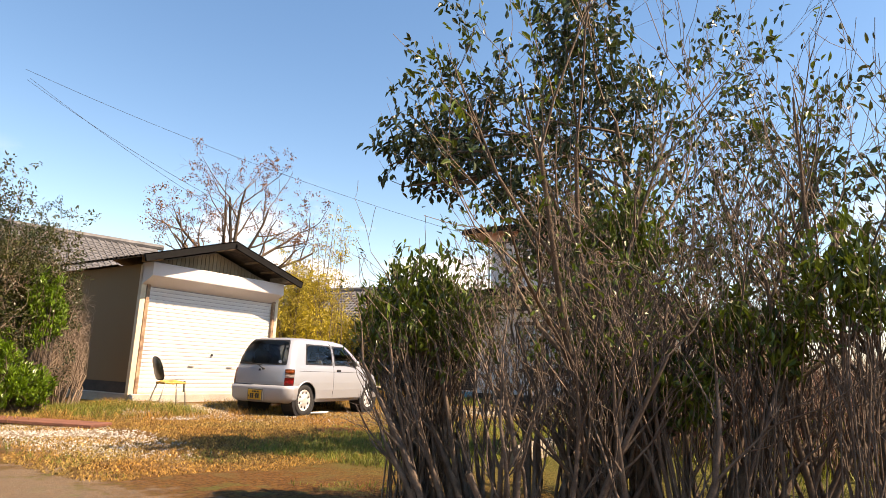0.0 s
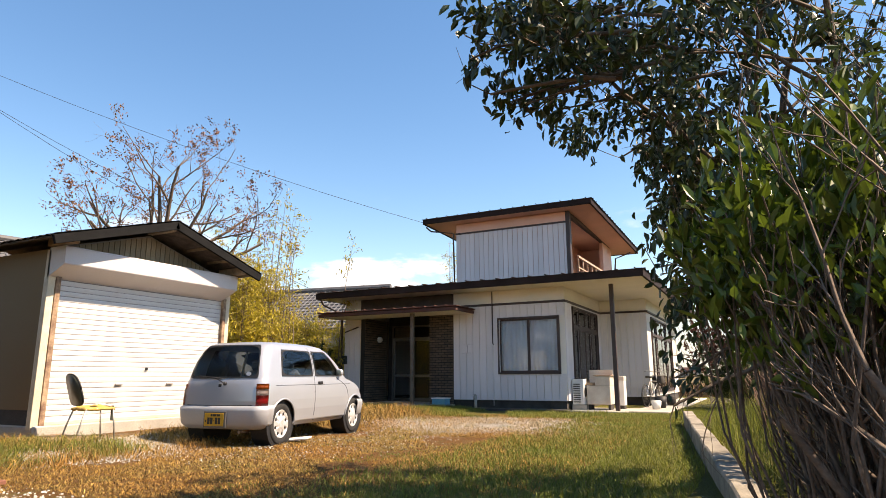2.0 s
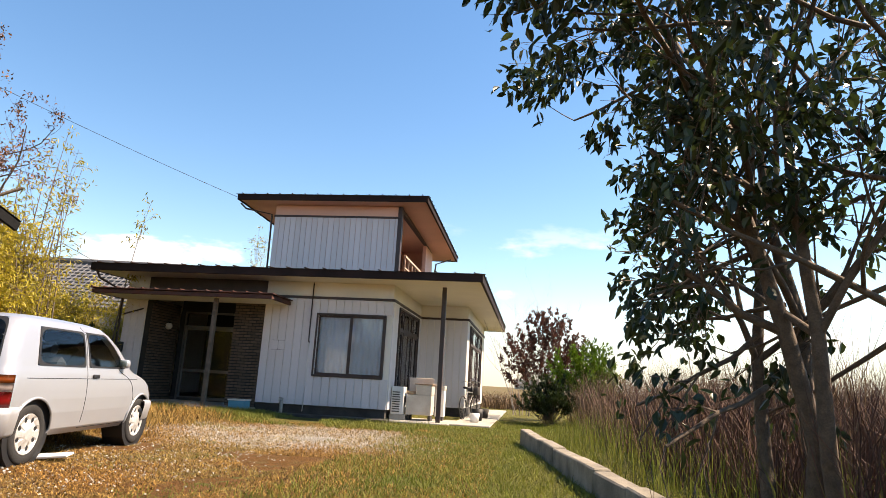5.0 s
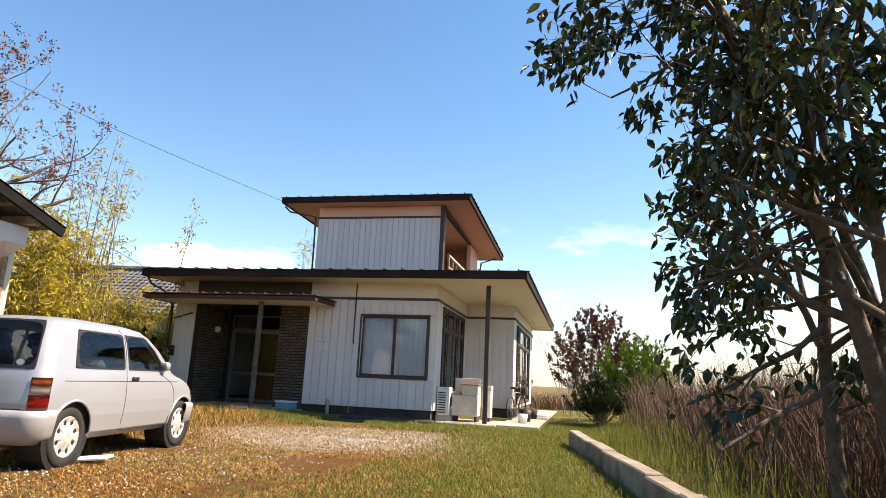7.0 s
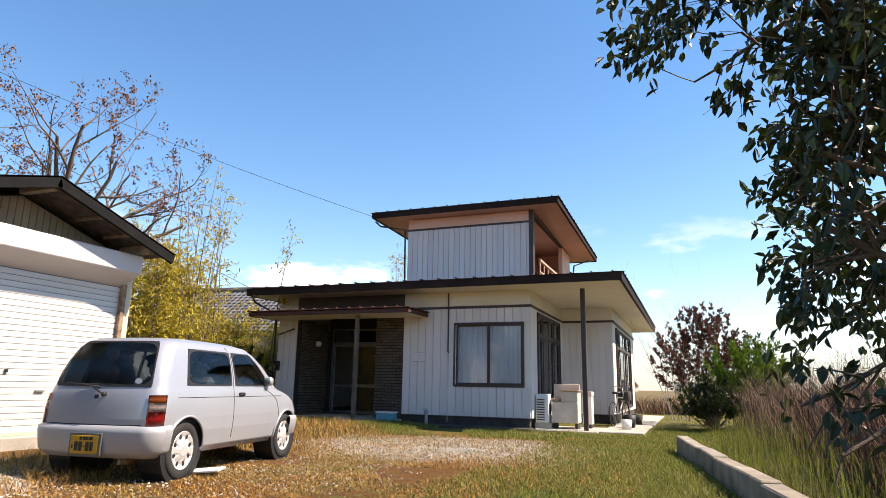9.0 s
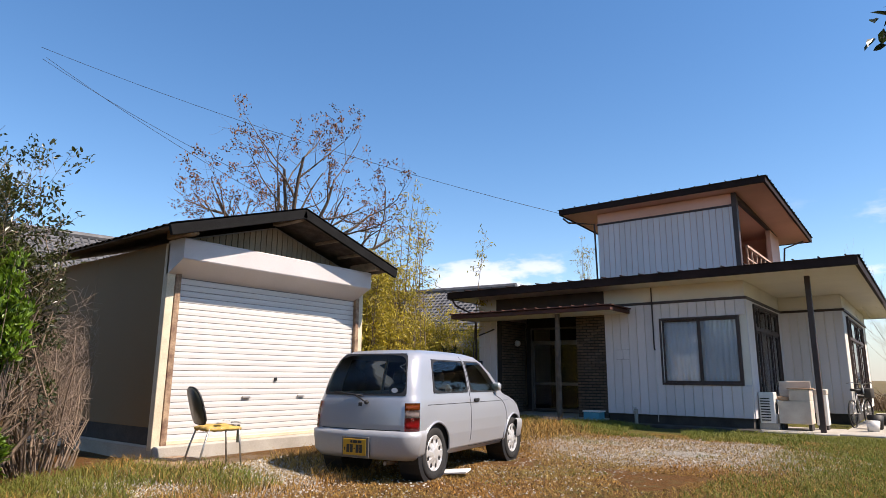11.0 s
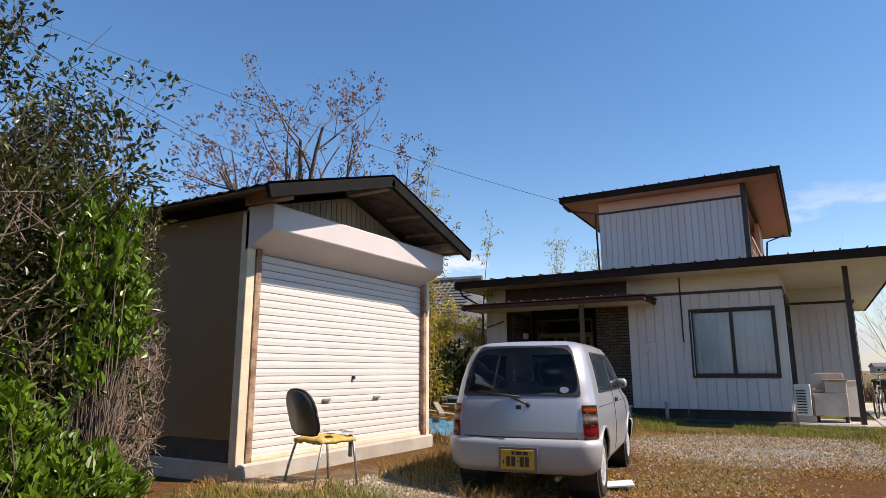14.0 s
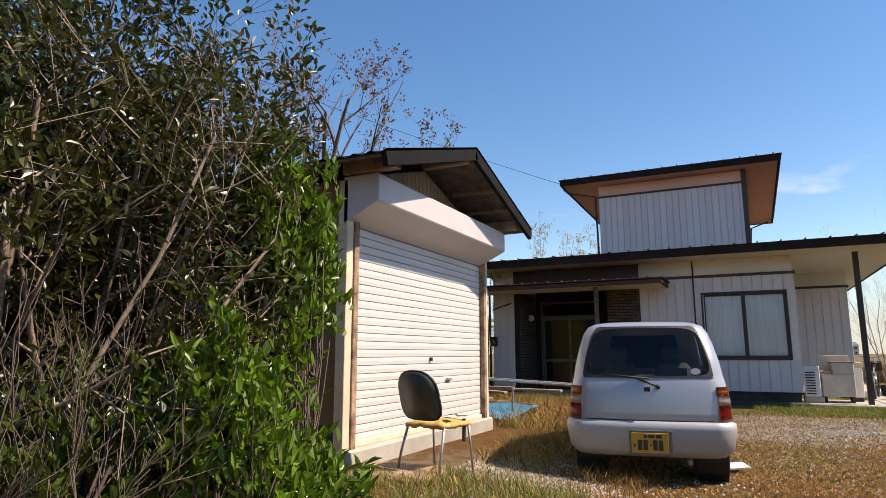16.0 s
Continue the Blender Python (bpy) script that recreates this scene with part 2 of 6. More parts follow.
FARW = material("far_wall", (0.45, 0.40, 0.33), 0.9, vary=0.15, scale=0.6)
WIRE = material("black_wire", (0.02, 0.02, 0.02), 0.7, vary=0.1, bump=0)
# Door aluminium darkened to hold the recess's shade; also the plate frame's dull grey.
DOORF = material("shaded_door_dull_plate", (0.15, 0.145, 0.14), 0.5, 0.5, vary=0.15)
OLDPOST = material("old_post", (0.15, 0.115, 0.09), 0.9, vary=0.35, scale=8)
G_CAR = glass("car_glass", (0.78, 0.84, 0.82), 0.97, ior=1.36)
G_WIN = glass("window_glass", (0.95, 0.98, 1.0), 0.97, ior=1.45)


def ground_height(x, y):
    """The yard: nearly level, a little higher before the shed."""
    s = min(max((-8.4 - x) / 1.6, 0.0), 1.0)
    s = s * s * (3 - 2 * s) * min(max((y - 2.5) / 2.0, 0.0), 1.0)
    b = min(max((x + 3.0) / 0.8, 0.0), 1.0) * min(max((y - 2.6) / 1.0, 0.0), 1.0)
    return 0.085 * s + 0.12 * b + 0.03 * (noise.noise(Vector((x * 0.35, y * 0.35, 0.3)))) + 0.012 * noise.noise(Vector((x * 1.7, y * 1.7, 2.0)))


# ---- mesh helpers ----
def thing(name, label, category, at=(0, 0, 0), rz=0.0, group="", kind=""):
    ob = new(name)
    ob.empty_display_size = 0.1
    ob.matrix_world = pose(*at, 0, 0, rz)
    return tagged(ob, label, category, group, kind)


def part(name, bm, mat, parent=None, label="", smooth=False, local=False):
    """Links a bmesh, in world coordinates unless local, as one mesh object under its parent."""
    me = bpy.data.meshes.new(name)
    bm.to_mesh(me)
    bm.free()
    return link(name, me, mat, parent, label, smooth, local)


def link(name, me, mat, parent=None, label="", smooth=False, local=False):
    if mat is not None and not me.materials:
        me.materials.append(mat)
    if smooth:
        me.polygons.foreach_set("use_smooth", [True] * len(me.polygons))
    ob = new(name, me)
    if parent is not None:
        ob.parent = parent
        if not local:
            chain, p = Matrix(), parent
            while p is not None:
                chain = p.matrix_basis @ chain
                p = p.parent
            me.transform(chain.inverted())
    if label:
        ob["label"] = label
    return ob


def raw(name, verts, faces, mat, parent=None, label="", smooth=False, local=False):
    me = bpy.data.meshes.new(name)
    me.from_pydata(verts, [], faces)
    return link(name, me, mat, parent, label, smooth, local)


def box(bm, x0, y0, z0, x1, y1, z1, bevel=0.0, m=None):
    r = bmesh.ops.create_cube(bm, size=1)
    vs = r["verts"]
    for v in vs:
        v.co = Vector(((x0 + x1) / 2 + v.co.x * (x1 - x0), (y0 + y1) / 2 + v.co.y * (y1 - y0), (z0 + z1) / 2 + v.co.z * (z1 - z0)))
    if bevel:
        es = list({e for v in vs for e in v.link_edges})
        r = bmesh.ops.bevel(bm, geom=es, offset=bevel, segments=1, affect="EDGES", profile=0.5)
        vs = list({v for f in r["faces"] for v in f.verts} | {v for v in vs if v.is_valid})
    if m is not None:
        bmesh.ops.transform(bm, matrix=m, verts=vs)
    return vs


def boxes(*rows, bevel=0.004):
    bm = bmesh.new()
    for r in rows:
        box(bm, *r, bevel=bevel)
    return bm


def rod(bm, a, b, r, sides=8, r2=None):
    a, b = Vector(a), Vector(b)
    d = b - a
    q = d.to_track_quat("Z", "Y").to_matrix().to_4x4()
    m = Matrix.Translation((a + b) / 2) @ q
    bmesh.ops.create_cone(bm, cap_ends=True, segments=sides, radius1=r, radius2=r if r2 is None else r2, depth=d.length, matrix=m)


def tube(bm, pts, r, sides=8):
    """A round bar through points."""
    pts = [Vector(p) for p in pts]
    rings = []
    for i, p in enumerate(pts):
        d = (pts[min(i + 1, len(pts) - 1)] - pts[max(i - 1, 0)]).normalized()
        u = d.orthogonal().normalized() if i == 0 else (u - d * u.dot(d)).normalized()
        w = d.cross(u)
        rings.append([bm.verts.new(p + r * (math.cos(2 * math.pi * k / sides) * u + math.sin(2 * math.pi * k / sides) * w)) for k in range(sides)])
    for a, b in zip(rings, rings[1:]):
        for k in range(sides):
            bm.faces.new((a[k], a[(k + 1) % sides], b[(k + 1) % sides], b[k]))
    bm.faces.new(rings[0][::-1])
    bm.faces.new(rings[-1])


# ---- ground ----
def build_ground():
    rng = np.random.RandomState(3)
    xs = np.r_[-2500, -900, -300, -120, -60, -35, -24, np.arange(-18, 5.01, 0.25), 9, 16, 30, 60, 140, 400, 1000, 2500]
    ys = np.r_[-900, -200, -60, -20, -8, np.arange(-4, 20.01, 0.25), 24, 28, 34, 45, 60, 90, 150, 300, 700, 1500, 3500]
    verts = [(float(x), float(y), ground_height(x, y)) for y in ys for x in xs]
    n = len(xs)
    faces = [(j * n + i, j * n + i + 1, (j + 1) * n + i + 1, (j + 1) * n + i) for j in range(len(ys) - 1) for i in range(n - 1)]
    m = bpy.data.materials.new("yard_ground")
    m.use_nodes = True
    nd, l = m.node_tree.nodes, m.node_tree.links
    b = nd["Principled BSDF"]
    b.inputs["Roughness"].default_value = 0.95
    b.inputs["Specular IOR Level"].default_value = 0.2
    geo = nd.new("ShaderNodeNewGeometry")

    def nz(scale, detail=6.0, rough=0.6):
        t = nd.new("ShaderNodeTexNoise")
        t.inputs["Scale"].default_value, t.inputs["Detail"].default_value, t.inputs["Roughness"].default_value = scale, detail, rough
        l.new(geo.outputs["Position"], t.inputs["Vector"])
        return t.outputs["Fac"]

    def math_(op, a, c):
        t = nd.new("ShaderNodeMath")
        t.operation = op
        for k, v in enumerate((a, c)):
            if isinstance(v, (int, float)):
                t.inputs[k].default_value = v
            else:
                l.new(v, t.inputs[k])
        return t.outputs[0]

    def step(v, lo, hi, a=0.0, c=1.0):
        t = nd.new("ShaderNodeMapRange")
        t.interpolation_type = "SMOOTHSTEP"
        l.new(v, t.inputs[0])
        for k, q in enumerate((lo, hi, a, c)):
            t.inputs[k + 1].default_value = q
        return t.outputs[0]

    def mix(f, a, c):
        t = nd.new("ShaderNodeMixRGB")
        l.new(f, t.inputs[0])
        for k, v in ((1, a), (2, c)):
            if isinstance(v, tuple):
                t.inputs[k].default_value = (*v, 1)
            else:
                l.new(v, t.inputs[k])
        return t.outputs[0]

    def blob(x, y, rx, ry, wob):
        s = nd.new("ShaderNodeSeparateXYZ")
        l.new(geo.outputs["Position"], s.inputs[0])
        dx = math_("DIVIDE", math_("SUBTRACT", s.outputs[0], x), rx)
        dy = math_("DIVIDE", math_("SUBTRACT", s.outputs[1], y), ry)
        d = math_("SQRT", math_("ADD", math_("MULTIPLY", dx, dx), math_("MULTIPLY", dy, dy)), 0)
        return step(math_("ADD", d, math_("MULTIPLY", math_("SUBTRACT", wob, 0.5), 2.4)), 1.15, 0.6)

    n1, n2, n3, n4 = nz(0.9), nz(5.0), nz(40.0, 8, 0.7), nz(140.0, 3)
    dry = mix(step(n3, 0.3, 0.7), (0.055, 0.022, 0.006), (0.26, 0.118, 0.028))
    dry = mix(step(n2, 0.45, 0.7), dry, (0.16, 0.105, 0.035))
    green = mix(step(n3, 0.3, 0.7), (0.08, 0.08, 0.016), (0.17, 0.15, 0.035))
    gravel = mix(step(n4, 0.35, 0.65), (0.17, 0.125, 0.085), (0.40, 0.34, 0.26))
    s = nd.new("ShaderNodeSeparateXYZ")
    l.new(geo.outputs["Position"], s.inputs[0])
    right = step(math_("ADD", s.outputs[0], math_("MULTIPLY", n1, 1.6)), -4.7, -3.6)
    right = math_("MULTIPLY", right, step(math_("ADD", s.outputs[1], n2), 2.6, 4.2))
    col = mix(right, dry, green)
    col = mix(step(math_("ADD", s.outputs[1], math_("MULTIPLY", n2, 3.0)), 13.5, 16.0), col, green)
    col = mix(math_("MULTIPLY", step(n2, 0.52, 0.62), step(n1, 0.5, 0.62)), col, green)
    for g in ((-6.8, 11.0, 2.6, 2.0), (-9.6, 5.0, 1.3, 1.6), (-7.4, 2.0, 2.6, 0.8), (-4.0, 0.3, 3.0, 0.9)):
        col = mix(math_("MULTIPLY", blob(*g, n2), 0.55), col, gravel)
    far = step(s.outputs[1], 28.0, 40.0)
    field = mix(step(nz(0.12), 0.4, 0.6), (0.15, 0.10, 0.05), (0.12, 0.10, 0.04))
    col = mix(far, col, field)
    l.new(col, b.inputs["Base Color"])
    bp = nd.new("ShaderNodeBump")
    bp.inputs["Strength"].default_value, bp.inputs["Distance"].default_value = 1.0, 0.05
    l.new(math_("ADD", n3, math_("MULTIPLY", n4, 0.6)), bp.inputs["Height"])
    l.new(bp.outputs[0], b.inputs["Normal"])
    tagged(raw("ground", verts, faces, m, smooth=True), "dry brown grass, soil and gravel of the yard", "ground", kind="structure")


build_ground()

# ---- house ----
W, XR, XL = 15.74, -6.70, -9.90  # front wall, its right and left ends
XL2, XB = -13.62, -13.05  # left end of the house, left brick wall of the porch
Y2, X2 = 19.6, -5.28  # second wall, right wall
ZT, ZS, ZF = 2.79, 3.17, 0.25  # dark band, soffit, foot of the boards
house = thing("house", "two-storey house, white vertical boards, brown flat metal roofs", "house", (-9, 19, 0))


def wall(name, rows, mat, label=""):
    return part(name, boxes(*rows, bevel=0.003), mat, house, label)


def boards(parent, a, b, z0, z1, out, pitch=0.2, gaps=()):
    """Upright boards from a to b (x, y), proud of the wall towards out; gaps: (from, to, low, high) along the run."""
    a, b = Vector((*a, 0)), Vector((*b, 0))
    run = (b - a).length
    along = (b - a) / run
    n = max(1, round(run / pitch))
    w = run / n
    cache = {}
    turn = math.degrees(math.atan2(along.y, along.x))
    inv = parent.matrix_basis.inverted()
    for i in range(n):
        s0, s1 = i * w, (i + 1) * w
        spans = [(z0, z1)]
        for g0, g1, lo, hi in gaps:
            if s1 > g0 + 0.02 and s0 < g1 - 0.02:
                spans = [(z0, lo), (hi, z1)]
        for lo, hi in spans:
            if hi - lo < 0.05:
                continue
            key = (round(lo, 3), round(hi, 3))
            if key not in cache:
                bm = bmesh.new()
                box(bm, -w / 2 + 0.006, -0.011, lo, w / 2 - 0.006, 0.011, hi, bevel=0.004)
                me = bpy.data.meshes.new("board")
                bm.to_mesh(me)
                bm.free()
                me.materials.append(SIDING)
                cache[key] = me
            ob = new("board", cache[key])
            p = a + along * (s0 + s1) / 2 + Vector((*out, 0)) * 0.012
            ob.parent = parent
            ob.matrix_basis = inv @ pose(p.x, p.y, 0, 0, 0, turn)


T = 0.14
# front wing: wall core with the window hole, upper band
wx0, wx1, wz0, wz1 = -8.52, -6.88, 0.97, 2.37
wall("front_wall", [(XL, W, ZF, wx0, W + T, ZS), (wx1, W, ZF, XR, W + T, ZS), (wx0, W, ZF, wx1, W + T, wz0), (wx0, W, wz1, wx1, W + T, ZS)], CREAM, "cream render behind white boards")
boards(house, (XL, W), (XR, W), ZF, ZT - 0.03, (0, -1), gaps=((wx0 - XL, wx1 - XL, wz0 - 0.04, wz1 + 0.05),))
# side wall of the front wing with its tall window
sy0, sy1, sz0, sz1 = 16.45, 19.1, 0.72, 2.66
wall("side_wall", [(XR - T, W + T, ZF, XR, sy0, ZS), (XR - T, sy1, ZF, XR, Y2, ZS), (XR - T, sy0, ZF, XR, sy1, sz0), (XR - T, sy0, sz1, XR, sy1, ZS)], CREAM)
boards(house, (XR, W), (XR, Y2), ZF, ZT - 0.03, (1, 0), gaps=((sy0 - W, sy1 - W, sz0 - 0.04, sz1 + 0.05),))
wall("inner_wall", [(XR, Y2, ZF, X2, Y2 + T, ZS)], CREAM)
boards(house, (XR + 0.02, Y2), (X2, Y2), ZF, ZT - 0.03, (0, -1))
ry0, ry1 = 20.3, 24.6
wall("right_wall", [(X2 - T, Y2 + T, ZF, X2, ry0, ZS), (X2 - T, ry1, ZF, X2, 26.2, ZS), (X2 - T, ry0, ZF, X2, ry1, 0.35), (X2 - T, ry0, 2.66, X2, ry1, ZS)], CREAM)
wall("left_wall", [(XL2, W, ZF, XB, W + T, ZS), (XL2, W + T, ZF, XL2 + T, 26.2, ZS), (XL2, 26.06, ZF, X2, 26.2, ZS)], CREAM)
boards(house, (XL2, W), (XB, W), ZF, 2.55, (0, -1))
# foundation and dark band
part("foundation", boxes((XL2 + 0.04, W + 0.04, -0.1, XB, 26.1, ZF), (XB, 17.1, -0.1, XL, 26.1, ZF - 0.06), (XL, W + 0.04, -0.1, XR - 0.04, 26.1, ZF), (XR - 0.04, Y2 + 0.04, -0.1, X2 - 0.04, 26.1, ZF)), DARKC, house, "dark concrete foundation")
part("band", boxes((XL - 0.03, W - 0.045, ZT - 0.03, XR + 0.045, W, ZT + 0.03), (XR, W, ZT - 0.03, XR + 0.045, Y2, ZT + 0.03), (XR + 0.045, Y2 - 0.045, ZT - 0.03, X2 + 0.045, Y2, ZT + 0.03), (X2, Y2, ZT - 0.03, X2 + 0.045, 26.2, ZT + 0.03)), TRIM, house, "dark brown timber band")


def window(name, x0, x1, z0, z1, n, at, turn, transom=0.0, frame_mat=TRIM, inside=CURTAIN, label="brown-framed sliding window"):
    """A window in its own plane: x along, y outwards is minus. Frame, sashes, panes, curtain behind."""
    base = house.matrix_basis.inverted() @ pose(*at, 0, 0, turn)
    fr = boxes((x0 - 0.04, -0.05, z0 - 0.05, x1 + 0.04, 0.06, z0), (x0 - 0.04, -0.05, z1, x1 + 0.04, 0.06, z1 + 0.05), (x0 - 0.04, -0.05, z0, x0, 0.06, z1), (x1, -0.05, z0, x1 + 0.04, 0.06, z1))
    w = part("window", fr, frame_mat, house, label, local=True)
    w.matrix_basis = base
    top = z1 - transom if transom else z1
    if transom:
        part("transom", boxes((x0, -0.03, top - 0.035, x1, 0.04, top + 0.035)), frame_mat, w, local=True)
    step = (x1 - x0) / n
    for i in range(n):
        a, b = x0 + i * step, x0 + (i + 1) * step
        y = 0.005 if i % 2 else 0.035
        for lo, hi in ((z0, top - (0.035 if transom else 0)), (top + 0.035, z1)) if transom else ((z0, z1),):
            s = part("sash", boxes((a, y - 0.014, lo, b, y + 0.014, lo + 0.045), (a, y - 0.014, hi - 0.04, b, y + 0.014, hi), (a, y - 0.014, lo + 0.045, a + 0.04, y + 0.014, hi - 0.04), (b - 0.04, y - 0.014, lo + 0.045, b, y + 0.014, hi - 0.04), bevel=0.003), frame_mat, w, local=True)
            p = part("pane", boxes((a + 0.03, y - 0.002, lo + 0.03, b - 0.03, y + 0.002, hi - 0.03), bevel=0), G_WIN, s, "clear glass", local=True)
            p.visible_shadow = False
    if inside is not None:
        bm = bmesh.new()
        k = int((x1 - x0) / 0.025)
        lo, hi = [], []
        for i in range(k + 1):
            x = x0 + 0.01 + (x1 - x0 - 0.02) * i / k
            y = 0.085 + 0.018 * math.sin(i * 1.25 + 0.8 * math.sin(i * 0.21)) + 0.008 * math.sin(i * 0.37)
            lo.append(bm.verts.new((x, y, z0 + 0.02)))
            hi.append(bm.verts.new((x, y + 0.01, z1 - 0.03)))
        for i in range(k):
            bm.faces.new((lo[i], lo[i + 1], hi[i + 1], hi[i]))
        part("curtain", bm, inside, w, "drawn pale net curtain", local=True, smooth=True)
    return w


window("window", wx0, wx1, wz0, wz1, 2, (0, W, 0), 0)
window("window", sy0, sy1, sz0, sz1, 4, (XR, 0, 0), 90, transom=0.5, label="tall brown-framed window with a transom row")
window("window", ry0, ry1, 0.4, 2.62, 4, (X2, 0, 0), 90, transom=0.5, label="tall brown-framed garden window with a transom row")
# Surfaces behind the glass carry the same painted shade.
wall("room", [(XL + T, W + 1.6, ZF, XR - T, W + 1.7, ZS), (X2 - 2.2, Y2 + 0.3, ZF, X2 - 2.1, 26.0, ZS), (XL + T, W + T, ZF, XR - T, 26.0, ZF + 0.3)], ROOM_SHADE)

# entrance: brick piers, recess, sliding door
YD = 17.05
PX = -10.68  # left edge of the brick pier beside the boards


def bricks(parent, a, b, z0, z1, out, bw=0.22, bh=0.065, limit=300):
    """Running-bond bricks proud of the mortar; the nearest are objects of their own, sharing one mesh."""
    a, b = Vector((*a, 0)), Vector((*b, 0))
    run = (b - a).length
    along = (b - a) / run
    turn = math.degrees(math.atan2(along.y, along.x))
    n, rows = max(1, round(run / bw)), round((z1 - z0) / bh)
    w, h = run / n, (z1 - z0) / rows
    me = {}
    inv = house.matrix_basis.inverted()
    for r in range(rows):
        shift = 0.5 * (r % 2)
        for i in range(n + (r % 2)):
            s0, s1 = max(0, (i - shift) * w), min(run, (i - shift + 1) * w)
            key = round(s1 - s0, 3)
            if key not in me:
                bm = bmesh.new()
                box(bm, -key / 2 + 0.009, -0.012, 0.009, key / 2 - 0.009, 0.012, h - 0.009, bevel=0.004)
                m_ = bpy.data.meshes.new("brick")
                bm.to_mesh(m_)
                bm.free()
                m_.materials.append(BRICK)
                me[key] = m_
            ob = new("brick", me[key])
            p = a + along * (s0 + s1) / 2 + Vector((*out, 0)) * (0.010 + 0.004 * random.random())
            ob.parent = parent
            ob.matrix_basis = inv @ pose(p.x, p.y, z0 + r * h, 0, 0, turn)


pier = wall("brick_pier", [(PX, W + 0.02, 0.12, XL, W + 0.2, 2.6), (PX, W + 0.2, 0.12, PX + 0.12, YD, 2.6)], MORTAR, "dark brick pier beside the entrance")
bwall = wall("brick_side_wall", [(XB, W + 0.02, 0.12, XB + 0.14, YD, 2.6)], MORTAR, "dark brick wall of the entrance recess")
# Recess walls coloured near black to hold the porch's shade.
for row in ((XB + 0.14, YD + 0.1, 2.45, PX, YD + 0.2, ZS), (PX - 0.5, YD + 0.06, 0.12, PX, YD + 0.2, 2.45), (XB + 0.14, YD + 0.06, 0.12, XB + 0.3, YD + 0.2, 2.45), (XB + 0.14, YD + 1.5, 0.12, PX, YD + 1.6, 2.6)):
    wall("entrance_wall", [row], ROOM_SHADE, "entrance hall wall, shade painted in near black")
wall("porch_ceiling_wall", [(XB - 0.02, W, 2.6, XL, W + T, ZS)], TRIM, "dark timber above the entrance")
part("porch_floor", boxes((XB, W - 0.75, -0.05, XL, YD + 0.2, 0.12)), CONC, house, "concrete porch step")
dx0, dx1 = XB + 0.3, PX - 0.5
door = part("entrance_door", boxes((dx0, YD + 0.02, 2.02, dx1, YD + 0.1, 2.08), (dx0, YD + 0.02, 2.4, dx1, YD + 0.1, 2.45), (dx0, YD + 0.02, 0.12, dx0 + 0.05, YD + 0.1, 2.4), (dx1 - 0.05, YD + 0.02, 0.12, dx1, YD + 0.1, 2.4)), DOORF, house, "aluminium-framed sliding glass entrance door")
dm = (dx0 + dx1) / 2
for a, b, y in ((dx0 + 0.05, dm + 0.03, YD + 0.08), (dm - 0.03, dx1 - 0.05, YD + 0.05)):
    lf = part("door_leaf", boxes((a, y - 0.015, 0.14, a + 0.05, y + 0.015, 2.02), (b - 0.05, y - 0.015, 0.14, b, y + 0.015, 2.02), (a + 0.05, y - 0.015, 0.14, b - 0.05, y + 0.015, 0.22), (a + 0.05, y - 0.015, 0.85, b - 0.05, y + 0.015, 0.93), (a + 0.05, y - 0.015, 1.96, b - 0.05, y + 0.015, 2.02)), DOORF, door)
    bm = boxes((a + 0.05, y - 0.003, 0.22, b - 0.05, y + 0.003, 1.96), bevel=0)
    me = bpy.data.meshes.new("pane")
    bm.to_mesh(me)
    bm.free()
    me.transform(house.matrix_basis.inverted())
    p = new("pane", me)
    me.materials.append(G_WIN)
    p.parent = lf

# porch canopy and its post
part("porch_canopy", boxes((XL2 - 0.05, 14.6, 2.58, -9.29, W - 0.02, 2.64)), SOFFIT, house, "cream porch ceiling")
part("canopy_fascia", boxes((XL2 - 0.1, 14.53, 2.57, -9.24, 14.6, 2.66), (-9.29, 14.6, 2.57, -9.24, W - 0.05, 2.66), (XL2 - 0.1, 14.6, 2.57, XL2 - 0.05, W - 0.05, 2.66)), RUST, house, "rusty brown canopy edge")
bm = boxes((XL2 - 0.12, 14.49, 2.675, -9.2, W - 0.05, 2.70))
for i in range(14):
    x = XL2 - 0.1 + i * 0.32
    box(bm, x, 14.48, 2.70, x + 0.035, W - 0.05, 2.725, bevel=0.004)
part("canopy_roof", bm, RUST, house, "rusty ribbed canopy roof")
part("porch_post", boxes((-10.78, 14.82, 0.0, -10.69, 14.91, 2.58)), OLDPOST, house, "grey weathered porch post")
# lower roof
RX0, RX1, RY0, RY1 = -14.1, -4.52, 14.85, 27.6
part("lower_soffit", boxes((RX0 + 0.06, RY0 + 0.06, ZS, RX1 - 0.06, RY1 - 0.06, ZS + 0.05)), SOFFIT, house, "cream painted soffit")
part("lower_fascia", boxes((RX0, RY0, ZS - 0.01, RX1, RY0 + 0.06, ZS + 0.17), (RX0, RY1 - 0.06, ZS - 0.01, RX1, RY1, ZS + 0.17), (RX0, RY0 + 0.06, ZS - 0.01, RX0 + 0.06, RY1 - 0.06, ZS + 0.17), (RX1 - 0.06, RY0 + 0.06, ZS - 0.01, RX1, RY1 - 0.06, ZS + 0.17)), ROOFM, house, "dark brown fascia")


